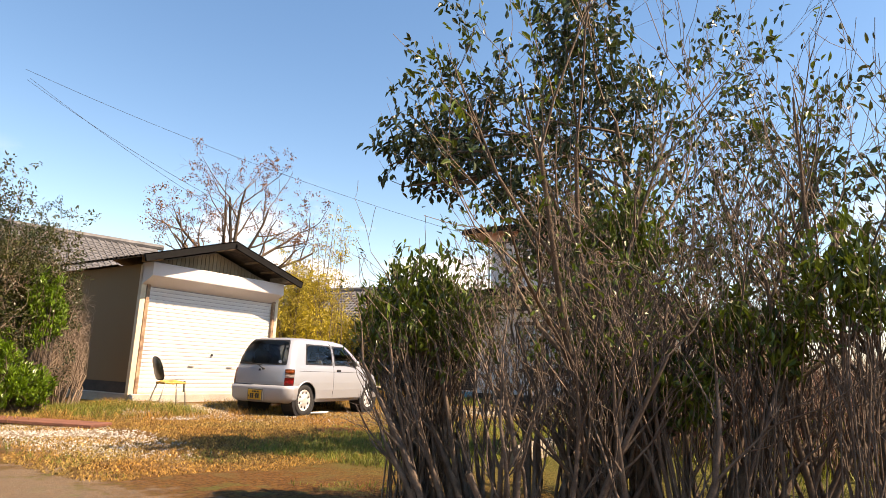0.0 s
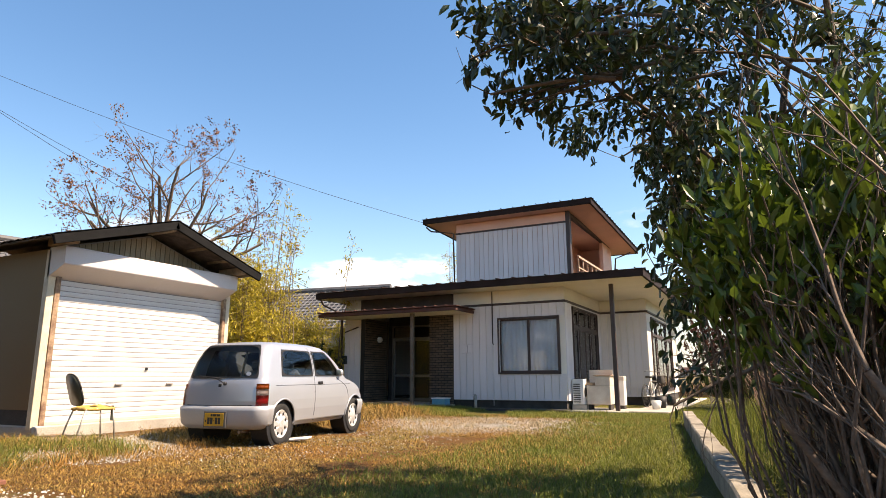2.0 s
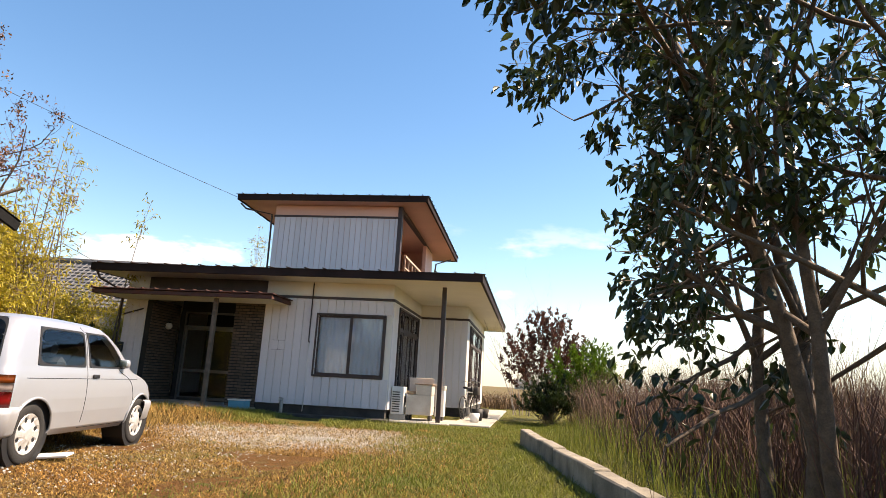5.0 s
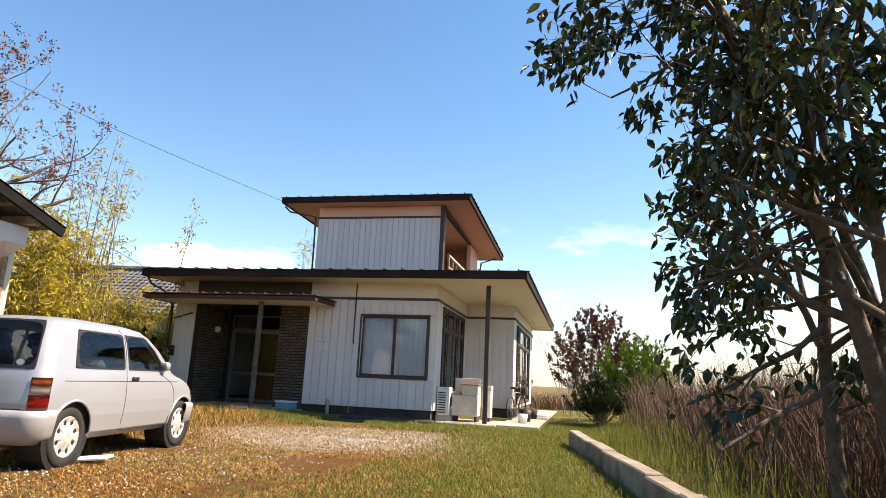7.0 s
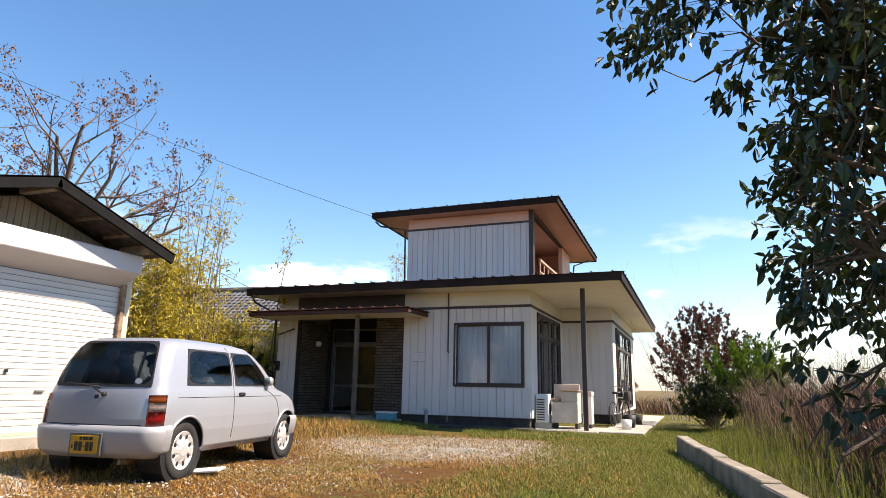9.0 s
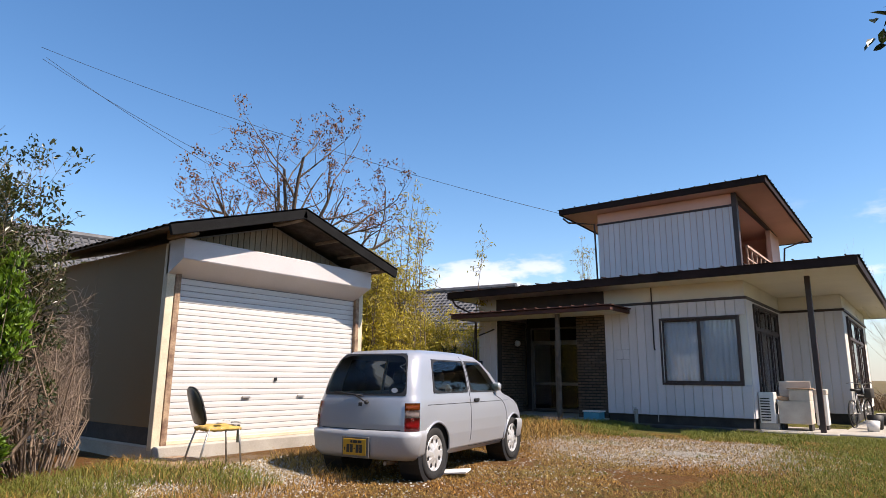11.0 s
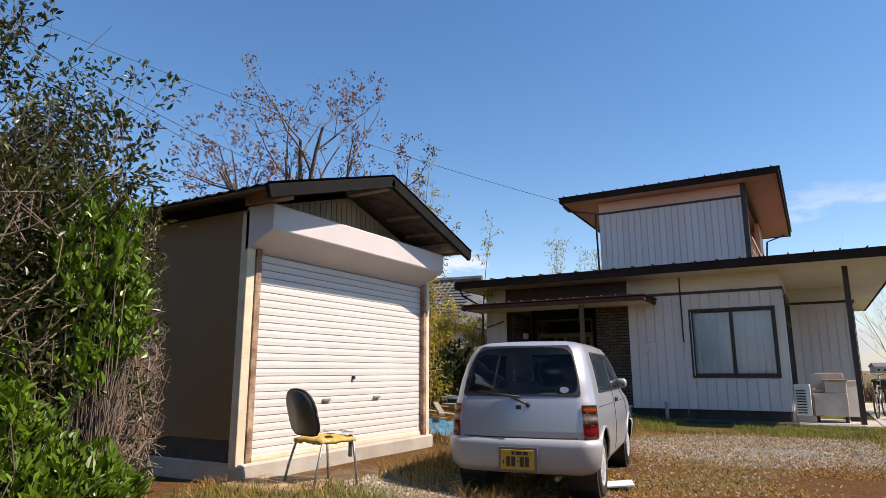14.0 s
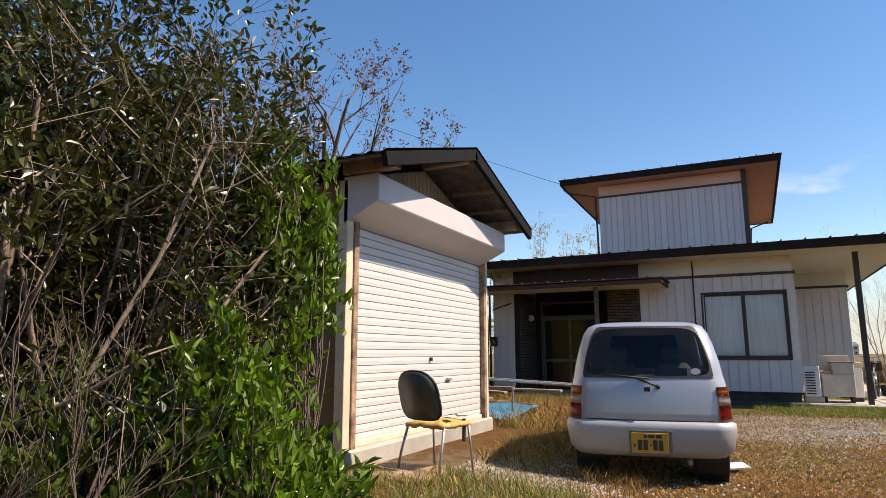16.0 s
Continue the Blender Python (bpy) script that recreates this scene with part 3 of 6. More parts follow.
def flat_roof(name, x0, x1, y0, y1, z, peak, ribs, slope_y=0.0, label=""):
    """A low hipped metal roof with raised seams and a rolled edge."""
    bm = bmesh.new()
    cx, cy = (x0 + x1) / 2, (y0 + y1) / 2
    h = min(x1 - x0, y1 - y0) / 2
    c = [bm.verts.new((x, y, z)) for x, y in ((x0, y0), (x1, y0), (x1, y1), (x0, y1))]
    if x1 - x0 < y1 - y0:
        r = [bm.verts.new((cx, y0 + h, z + peak)), bm.verts.new((cx, y1 - h, z + peak))]
        fs = ((c[0], c[1], r[0]), (c[1], c[2], r[1], r[0]), (c[2], c[3], r[1]), (c[3], c[0], r[0], r[1]))
    else:
        r = [bm.verts.new((x0 + h, cy, z + peak)), bm.verts.new((x1 - h, cy, z + peak))]
        fs = ((c[0], c[1], r[1], r[0]), (c[1], c[2], r[1]), (c[2], c[3], r[0], r[1]), (c[3], c[0], r[0]))
    for f in fs:
        bm.faces.new(f)
    bm.faces.new(c[::-1])
    for i in range(ribs):
        x = x0 + (i + 0.5) * (x1 - x0) / ribs
        d = min(x - x0, x1 - x, h)
        rod(bm, (x, y0 - 0.01, z + 0.02), (x, y0 + d, z + 0.02 + peak * d / h), 0.015, 6)
    for i in range(int(ribs * (y1 - y0) / (x1 - x0))):
        y = y0 + (i + 0.5) * (x1 - x0) / ribs
        d = min(y - y0, y1 - y, h)
        rod(bm, (x1 + 0.01, y, z + 0.02), (x1 - d, y, z + 0.02 + peak * d / h), 0.015, 6)
    for v in bm.verts:
        v.co.z += slope_y * (v.co.y - y0)
    return part(name, bm, ROOFM, house, label)


flat_roof("lower_roof", RX0 - 0.03, RX1 + 0.03, RY0 - 0.03, RY1 + 0.03, ZS + 0.17, 0.35, 22, label="low brown metal roof with raised seams")
part("roof_post", boxes((-5.56, 15.88, 0.02, -5.46, 15.98, ZS + 0.01)), TRIM, house, "dark brown post under the wide eaves")

# upper storey
UX0, UX1, UY0, UY1 = -11.47, -7.43, 19.2, 25.4
UZ, US = 5.77, 6.12
wall("upper_wall", [(UX0, UY0, 3.3, UX1, UY0 + T, US), (UX0, UY0 + T, 3.3, UX0 + T, UY1, US), (UX0, UY1 - T, 3.3, UX1, UY1, US), (UX1 - 1.3, UY0 + T, 3.3, UX1 - 1.2, UY1, US), (UX1 - T, 23.9, 3.3, UX1, UY1 - T, US)], SOFFIT2, "pinkish plaster of the upper storey")
boards(house, (UX0, UY0), (UX1, UY0), 3.3, UZ - 0.03, (0, -1), pitch=0.175)
part("upper_band", boxes((UX0 - 0.02, UY0 - 0.04, UZ - 0.03, UX1 + 0.02, UY0, UZ + 0.03), (UX1 - 0.1, UY0 - 0.03, 3.3, UX1 + 0.03, UY0 + 0.16, US), (UX1 - 0.1, UY0 + 0.16, US - 0.16, UX1 + 0.02, UY1, US - 0.02)), TRIM, house, "dark brown corner post and beam")
ub = boxes((-12.47, 18.72, US + 0.02, -6.61, 26.5, US + 0.07))
for v in ub.verts:
    v.co.z -= 0.03 * (v.co.y - 19.2)
part("upper_soffit", ub, SOFFIT2, house, "pinkish painted soffit")
uf = boxes((-12.53, 18.66, US, -6.55, 18.72, US + 0.17), (-6.61, 18.72, US, -6.55, 26.56, US + 0.17), (-12.53, 18.72, US, -12.47, 26.56, US + 0.17), (-12.47, 26.5, US, -6.61, 26.56, US + 0.17))
for v in uf.verts:
    v.co.z -= 0.03 * (v.co.y - 19.2)
part("upper_fascia", uf, ROOFM, house, "dark brown fascia")
flat_roof("upper_roof", -12.57, -6.51, 18.62, 26.6, US + 0.19, 0.12, 15, -0.03, "low brown metal roof of the upper storey")
rail = boxes((UX1 - 0.05, 20.2, 4.75, UX1 + 0.02, 25.2, 4.82), (UX1 - 0.05, 20.2, 4.4, UX1 + 0.0, 25.2, 4.45), (UX1 - 0.05, 20.2, 4.05, UX1 + 0.0, 25.2, 4.1))
part("balcony_rail", rail, WOODRAIL, house, "bleached wooden balcony rail")
for i in range(9):
    part("baluster", boxes((UX1 - 0.045, 20.25 + i * 0.6, 3.4, UX1 - 0.005, 20.29 + i * 0.6, 4.75)), WOODRAIL, house)
window("window", 20.4, 22.6, 4.0, 5.6, 2, (UX1 - 1.19, 0, 0), 90, label="balcony window", frame_mat=ALU)

# ---- shed ----
GX, SY0, SY1, SX1 = -10.78, 5.0, 8.24, -14.6  # front, left side, right side, back
SC = 6.5
shed = thing("shed", "cream metal shed with white roller shutter and grey gable roof", "shed", (-12.5, 6.6, 0))


def spart(name, bm, mat, label="", parent=None):
    return part(name, bm, mat, parent or shed, label)


spart("slab", boxes((SX1, SY0 - 0.02, -0.1, GX + 0.09, SY1 + 0.03, 0.25), bevel=0.02), CONC, "pale concrete slab under the shed")
# Added dark strip stands in for the shade along the wall's foot.
spart("base_board", boxes((SX1, SY0 + 0.01, 0.2, GX - 0.06, SY0 + 0.05, 0.5)), DARKC, "dark strip in place of shade at the side wall's foot")
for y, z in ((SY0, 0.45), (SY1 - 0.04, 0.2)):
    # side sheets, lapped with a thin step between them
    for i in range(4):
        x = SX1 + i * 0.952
        spart("side_sheet", boxes((x, y - (0.002 if i % 2 else 0), z, x + 0.95, y + 0.04, 2.62), bevel=0.001), SHED_SHADE, "smooth cream sheet, browned to hold its shade, stained with rust")


def gable(x, out):
    """A gable of upright boards on a dark backing."""
    bm = bmesh.new()
    ys = (SY0, SC, SY1)
    low = [bm.verts.new((x, y, 0.2 if out < 0 else 2.2)) for y in (SY0, SY1)]
    top = [bm.verts.new((x, y, 3.10 - 0.305 * abs(y - SC))) for y in ys]
    f = bm.faces.new((low[0], low[1], top[2], top[1], top[0]))
    r = bmesh.ops.extrude_face_region(bm, geom=[f])
    bmesh.ops.translate(bm, vec=(-0.03 * out, 0, 0), verts=[v for v in r["geom"] if isinstance(v, bmesh.types.BMVert)])
    bmesh.ops.recalc_face_normals(bm, faces=bm.faces[:])
    g = spart("gable", bm, GROOVE if out > 0 else SHED_SHADE, "brown-grey gable of narrow upright boards" if out > 0 else "")
    if out > 0:
        n = 36
        w = (SY1 - SY0) / n
        for i in range(n):
            a, b = SY0 + i * w + 0.004, SY0 + (i + 1) * w - 0.004
            bm = bmesh.new()
            ring = []
            for q, (dx, e) in enumerate(((0.0, 0.0), (0.012, 0.0), (0.015, 0.004))):
                ring.append([bm.verts.new((x + dx, y, z)) for y, z in ((a + e, 2.25), (b - e, 2.25), (b - e, 3.08 - 0.305 * abs(b - SC)), (a + e, 3.08 - 0.305 * abs(a - SC)))])
            for p, q in zip(ring, ring[1:]):
                for k in range(4):
                    bm.faces.new((p[k], p[(k + 1) % 4], q[(k + 1) % 4], q[k]))
            bm.faces.new(ring[-1])
            spart("board", bm, SHEDG, "", g)


gable(SX1, -1)
gable(GX, 1)
spart("corner_post", boxes((GX - 0.06, SY0 - 0.03, 0.2, GX + 0.04, SY0 + 0.07, 2.6)), POSTW, "cream corner post")
spart("corner_post", boxes((GX - 0.06, SY1 - 0.1, 0.2, GX + 0.04, SY1 + 0.0, 2.6)), POSTW, "cream corner post")
spart("guide_rail", boxes((GX, SY0 + 0.07, 0.2, GX + 0.06, SY0 + 0.14, 2.25)), RUSTY, "rusty shutter guide rail")
spart("guide_rail", boxes((GX, SY1 - 0.17, 0.2, GX + 0.06, SY1 - 0.1, 2.25)), RUSTY, "rusty shutter guide rail")
# shutter slats, one by one
sh = spart("shutter", boxes((GX - 0.03, SY0 + 0.14, 0.2, GX - 0.015, SY1 - 0.17, 2.3)), GROOVE, "white slatted roller shutter, closed")
NS = 27
h = (2.28 - 0.29) / NS
bm = bmesh.new()
prof = [(0.0, 0.0), (0.006, 0.003), (0.009, h * 0.5), (0.006, h - 0.008), (0.0, h - 0.005)]
ya, yb = SY0 + 0.13, SY1 - 0.16
a = [bm.verts.new((GX - 0.012 + p, ya, z)) for p, z in prof]
b = [bm.verts.new((GX - 0.012 + p, yb, z)) for p, z in prof]
for i in range(len(prof) - 1):
    bm.faces.new((a[i], b[i], b[i + 1], a[i + 1]))
slat_me = bpy.data.meshes.new("slat")
bm.to_mesh(slat_me)
bm.free()
slat_me.materials.append(SHUT)
for i in range(NS):
    ob = new("slat", slat_me)
    ob.parent = sh
    ob.matrix_basis = shed.matrix_basis.inverted() @ pose(0, 0, 0.29 + i * h)
spart("bottom_bar", boxes((GX - 0.02, ya, 0.25, GX + 0.012, yb, 0.295)), POSTW, "cream bottom bar", sh)
for y in (6.2, 7.1):
    spart("lift_handle", boxes((GX, y - 0.06, 0.76, GX + 0.025, y + 0.06, 0.785)), ALU, "small lift handle", sh)
spart("lock", boxes((GX, 6.63, 0.98, GX + 0.025, 6.67, 1.02)), BLACKP, "keyhole", sh)
# shutter box: white face, grey sloping underside
bm = bmesh.new()
bp_ = [(GX, 2.21), (-10.43, 2.375), (-10.42, 2.39), (-10.42, 2.615), (-10.435, 2.63), (GX, 2.63)]
y0, y1 = SY0 - 0.03, SY1 - 0.16
va = [bm.verts.new((x, y0, z)) for x, z in bp_]
vb = [bm.verts.new((x, y1, z)) for x, z in bp_]
for i in range(len(bp_)):
    j = (i + 1) % len(bp_)
    bm.faces.new((va[i], vb[i], vb[j], va[j]))
bm.faces.new(va[::-1])
bm.faces.new(vb)
spart("shutter_box", bm, BOXW, "white sheet-metal shutter box")
# roof: two slopes of corrugated sheet, barge boards, purlins
RE, RF, RB = 1.88, -10.13, -15.0


def slope(sign):
    bm = bmesh.new()
    n = 60
    top, low = [], []
    for i in range(n + 1):
        x = RF + (RB - RF) * i / n
        w = 0.014 * math.cos(i * math.pi)
        top.append(bm.verts.new((x, SC, 3.27 + w)))
        low.append(bm.verts.new((x, SC + sign * RE, 3.27 - 0.31 * RE + w)))
    for i in range(n):
        bm.faces.new((top[i], top[i + 1], low[i + 1], low[i]))
    bmesh.ops.solidify(bm, geom=bm.faces[:], thickness=0.012)
    return bm


for sgn in (-1, 1):
    spart("roof_sheet", slope(sgn), SHEDR, "grey corrugated roof sheet")
    bm = bmesh.new()
    d = math.atan(0.31)
    L = RE / math.cos(d)
    for x in (RF - 0.03,):
        box(bm, x - 0.025, 0, -0.13, x + 0.025, L * 1.0, -0.01, bevel=0.004, m=Matrix.Translation((0, SC, 3.27)) @ pose(0, 0, 0, -math.degrees(d) if sgn > 0 else 0, 0, 0) @ (Matrix() if sgn > 0 else Matrix.Rotation(d, 4, "X") @ Matrix.Diagonal((1, -1, 1, 1))))
    bmesh.ops.recalc_face_normals(bm, faces=bm.faces[:])
    spart("barge_board", bm, BARGE, "dark weathered barge board")
    spart("lining", boxes((RB + 0.1, min(SC, SC + sgn * 1.85), 0, RF - 0.06, max(SC, SC + sgn * 1.85), 0.02), bevel=0), OLDPOST)
for o in [o for o in shed.children if o.name.startswith("lining")]:
    for v in o.data.vertices:
        yw = v.co.y + shed.matrix_basis.translation.y
        v.co.z += 3.235 - 0.31 * abs(yw - SC)
for y in (SC, SC - 1.52, SC + 1.52):
    z = 3.235 - 0.31 * abs(y - SC)
    spart("purlin_end", boxes((GX, y - 0.05, z - 0.12, RF - 0.1, y + 0.05, z)), TIMBER, "weathered purlin end")
for y in (SC - 0.75, SC + 0.75, SC + 1.2, SC - 1.2):
    z = 3.235 - 0.31 * abs(y - SC)
    spart("batten", boxes((GX, y - 0.02, z - 0.04, RF - 0.08, y + 0.02, z)), TIMBER)

# ---- car ----
CAR = (-8.47, 6.40, 0.0)
car = thing("car", "small silver three-door hatchback parked on dry grass", "car", CAR, 98.8)
RW, TW, WB = 0.275, 0.155, 2.25  # wheel radius, tyre width, wheelbase
# levels: height, tail x, nose x, half width, corner radius
LV = [(0.235, -0.46, 2.53, 0.65, 0.12), (0.30, -0.50, 2.61, 0.71, 0.15), (0.45, -0.515, 2.63, 0.735, 0.16), (0.58, -0.52, 2.61, 0.74, 0.17), (0.70, -0.51, 2.53, 0.735, 0.17), (0.76, -0.50, 2.43, 0.728, 0.17), (0.81, -0.49, 2.27, 0.722, 0.17), (0.84, -0.48, 2.13, 0.716, 0.17), (0.87, -0.47, 2.04, 0.708, 0.17), (1.00, -0.43, 1.88, 0.682, 0.16), (1.12, -0.38, 1.73, 0.65, 0.16), (1.24, -0.31, 1.53, 0.61, 0.16), (1.31, -0.25, 1.38, 0.565, 0.17), (1.343, -0.16, 1.20, 0.49, 0.18), (1.36, 0.02, 0.95, 0.40, 0.2), (1.368, 0.28, 0.68, 0.2, 0.15)]
LZ = [r[0] for r in LV]


def skin(s, z, lift=0.0):
    """A point of the right half: s 0-1 tail, 1-2 rear corner, 2-3 side, 3-4 front corner, 4-5 nose."""
    xr, xf, hw, rc = (float(np.interp(z, LZ, [r[k] for r in LV])) for k in range(1, 5))
    bow = 0.035
    if s <= 1:
        y = s * (hw - rc)
        p, n = (xr - bow * (1 - s * s), y), (-1, 0.06 * s)
    elif s <= 2:
        a = (s - 1) * math.pi / 2
        p, n = (xr + rc - rc * math.cos(a), hw - rc + rc * math.sin(a)), (-math.cos(a), math.sin(a))
    elif s <= 3:
        t, x0, x3 = s - 2, xr + rc, xf - rc
        knots = (x0, min(0.25, x0 + 0.3 * (x3 - x0)), min(0.86, x0 + 0.66 * (x3 - x0)), x3)
        p, n = (float(np.interp(t, (0, 0.25, 0.62, 1), knots)), hw + 0.012 * math.sin(math.pi * t)), (0, 1)
    elif s <= 4:
        a = (s - 3) * math.pi / 2
        p, n = (xf - rc + rc * math.sin(a), hw - rc + rc * math.cos(a)), (math.sin(a), math.cos(a))
    else:
        y = (5 - s) * (hw - rc)
        p, n = (xf + 2 * bow * (1 - (5 - s) ** 2), y), (1, 0)
    return Vector((p[0] + n[0] * lift, -(p[1] + n[1] * lift), z))


def side_x(s, z):
    return skin(s, z).x


# side windows and doors in terms of s: quarter window, door window
QW, DW, RGW, WS = (2.12, 2.60), (2.635, 2.965), (0.0, 1.25), (4.1, 5.0)
SN = sorted({0, .2, .4, .6, .8, .93, 1, 1.2, 1.4, 1.6, 1.8, 2, *QW, *DW, *np.round(np.arange(2.015, 3, 0.014), 4), 3, 3.2, 3.4, 3.6, 3.8, 4, 4.1, 4.4, 4.7, 5})
ZN = sorted({*LZ, *np.round(np.arange(0.25, 0.66, 0.018), 4), 0.89, 0.94, 1.06, 1.18, 1.255, 1.275, 1.31, 1.325})


def glazed(s, z):
    return (0.89 < z < 1.255 and (QW[0] < s < QW[1] or DW[0] < s < DW[1])) or (0.87 < z < 1.31 and s < RGW[1]) or (0.89 < z < 1.275 and s > WS[0])


def sheet(bm, ss, zs, lift, side, skip=None):
    g = [[(lambda p: bm.verts.new((p.x, p.y * side, p.z)))(skin(s, z, lift)) for z in zs] for s in ss]
    for i in range(len(ss) - 1):
        for j in range(len(zs) - 1):
            sc, zc = (ss[i] + ss[i + 1]) / 2, (zs[j] + zs[j + 1]) / 2
            if skip and skip(sc, zc):
                continue
            q = (g[i][j], g[i + 1][j], g[i + 1][j + 1], g[i][j + 1])
            bm.faces.new(q if side > 0 else q[::-1])
    return g


def arch(s, z):
    p = skin(s, z)
    return abs(p.y) > 0.5 and any((p.x - cx) ** 2 + (p.z - RW) ** 2 < 0.325**2 for cx in (0.0, WB))


def cpart(name, bm, mat, label="", parent=None, smooth=True):
    bmesh.ops.scale(bm, vec=(0.925, 0.86, 0.985), verts=bm.verts[:])
    return part(name, bm, mat, parent or car, label, smooth=smooth, local=True)


bm = bmesh.new()
for side in (1, -1):
    sheet(bm, SN, ZN, 0, side, lambda s, z: glazed(s, z) or arch(s, z))
    top = [skin(s, 1.368) for s in SN]
    c = bm.verts.new((0.48, 0, 1.371))
    vs = [bm.verts.new((p.x, p.y * side, p.z)) for p in top]
    for a, b in zip(vs, vs[1:]):
        bm.faces.new((a, b, c) if side > 0 else (b, a, c))
bmesh.ops.remove_doubles(bm, verts=bm.verts[:], dist=0.001)
bmesh.ops.recalc_face_normals(bm, faces=bm.faces[:])
body = cpart("body", bm, PAINT, "silver paint, slightly dusty")
# wheel arch lips
for sd in (1, -1):
    for cx in (0.0, WB):
        bm = bmesh.new()
        pts = []
        for k in range(23):
            a = math.radians(-14 + 208 * k / 22)
            x, z = cx + 0.322 * math.cos(a), RW + 0.322 * math.sin(a)
            z = max(z, 0.24)
            lo, hi = 1.0, 4.0
            for _ in range(30):
                m_ = (lo + hi) / 2
                lo, hi = (m_, hi) if skin(m_, z).x < x else (lo, m_)
            q = skin(lo, z, 0.004)
            pts.append((x, q.y * sd, z))
        tube(bm, pts, 0.013, 8)
        cpart("wheel_arch", bm, PAINT, "silver wheel arch lip", body)
# floor and wheel housings
bm = boxes((-0.36, -0.52, 0.235, 2.4, 0.52, 0.29))
for cx in (0, WB):
    for sd in (1, -1):
        rod(bm, (cx, sd * 0.42, RW + 0.02), (cx, sd * 0.70, RW + 0.02), 0.345, 20)
cpart("underbody", bm, BLACKP, "dark underbody and wheel housings", smooth=False)


def glazing(name, ss, zs, side, rim=0.022, label="tinted glass"):
    """A pane with a black rubber rim round it."""
    n = 14
    S = [ss[0] + (ss[1] - ss[0]) * i / n for i in range(n + 1)]
    Z = [zs[0] + (zs[1] - zs[0]) * i / n for i in range(n + 1)]
    bm = bmesh.new()
    sheet(bm, S, Z, 0.003, side)
    if ss[0] == 0.0 or ss[1] == 5.0:
        sheet(bm, S, Z, 0.003, -side)
        bmesh.ops.remove_doubles(bm, verts=bm.verts[:], dist=0.001)
    g = cpart("window", bm, G_CAR, label)
    bm = bmesh.new()
    loop = []
    for k in range(64):
        a = 2 * math.pi * (k + 0.5) / 64
        u, w = math.cos(a), math.sin(a)
        e = 6.0
        d = (abs(u) ** e + abs(w) ** e) ** (-1 / e)
        loop.append((0.5 + 0.5 * u * d, 0.5 + 0.5 * w * d))
    both = ss[0] == 0.0 or ss[1] == 5.0
    half = (-1, 1) if both else (side,)

    def spot(u, w, lift):
        if both:
            f = abs(2 * u - 1)
            s = f * ss[1] if ss[0] == 0.0 else 5 - f * (5 - ss[0])
            p = skin(s, zs[0] + w * (zs[1] - zs[0]), lift)
            return Vector((p.x, -p.y if u > 0.5 else p.y, p.z))
        p = skin(ss[0] + u * (ss[1] - ss[0]), zs[0] + w * (zs[1] - zs[0]), lift)
        return Vector((p.x, p.y * side, p.z))
    outer = [(0.5 + (u - 0.5) * 1.0 / max(abs(2 * u - 1), abs(2 * w - 1), 1e-6), 0.5 + (w - 0.5) / max(abs(2 * u - 1), abs(2 * w - 1), 1e-6)) for u, w in loop]
    wid = 0.95 if both else 0.94
    inner = [(0.5 + (u - 0.5) * wid, 0.5 + (w - 0.5) * (wid - 0.03)) for u, w in loop]
    o = [bm.verts.new(spot(min(max(u, 0.0), 1.0), min(max(w, 0.0), 1.0), 0.006)) for u, w in outer]
    i_ = [bm.verts.new(spot(u, w, 0.006)) for u, w in inner]
    for k in range(64):
        j = (k + 1) % 64
        bm.faces.new((o[k], o[j], i_[j], i_[k]))
    cpart("rubber_seal", bm, BLACKP, "black window seal", g)
    return g


for sd in (1, -1):
    glazing("window", QW, (0.89, 1.255), sd)
    glazing("window", DW, (0.89, 1.255), sd)
rear_glass = glazing("window", RGW, (0.87, 1.31), 1)
glazing("window", WS, (0.89, 1.275), 1)
bm = bmesh.new()
for k in range(16):
    bm.verts.new((0, 0.045 * math.cos(2 * math.pi * k / 16), 0.026 * math.sin(2 * math.pi * k / 16)))
bm.faces.new(bm.verts[:])
p = skin(0.84, 0.925, 0.012)
bmesh.ops.translate(bm, vec=p, verts=bm.verts[:])
cpart("sticker", bm, STICKER, "white oval sticker", rear_glass, smooth=False)
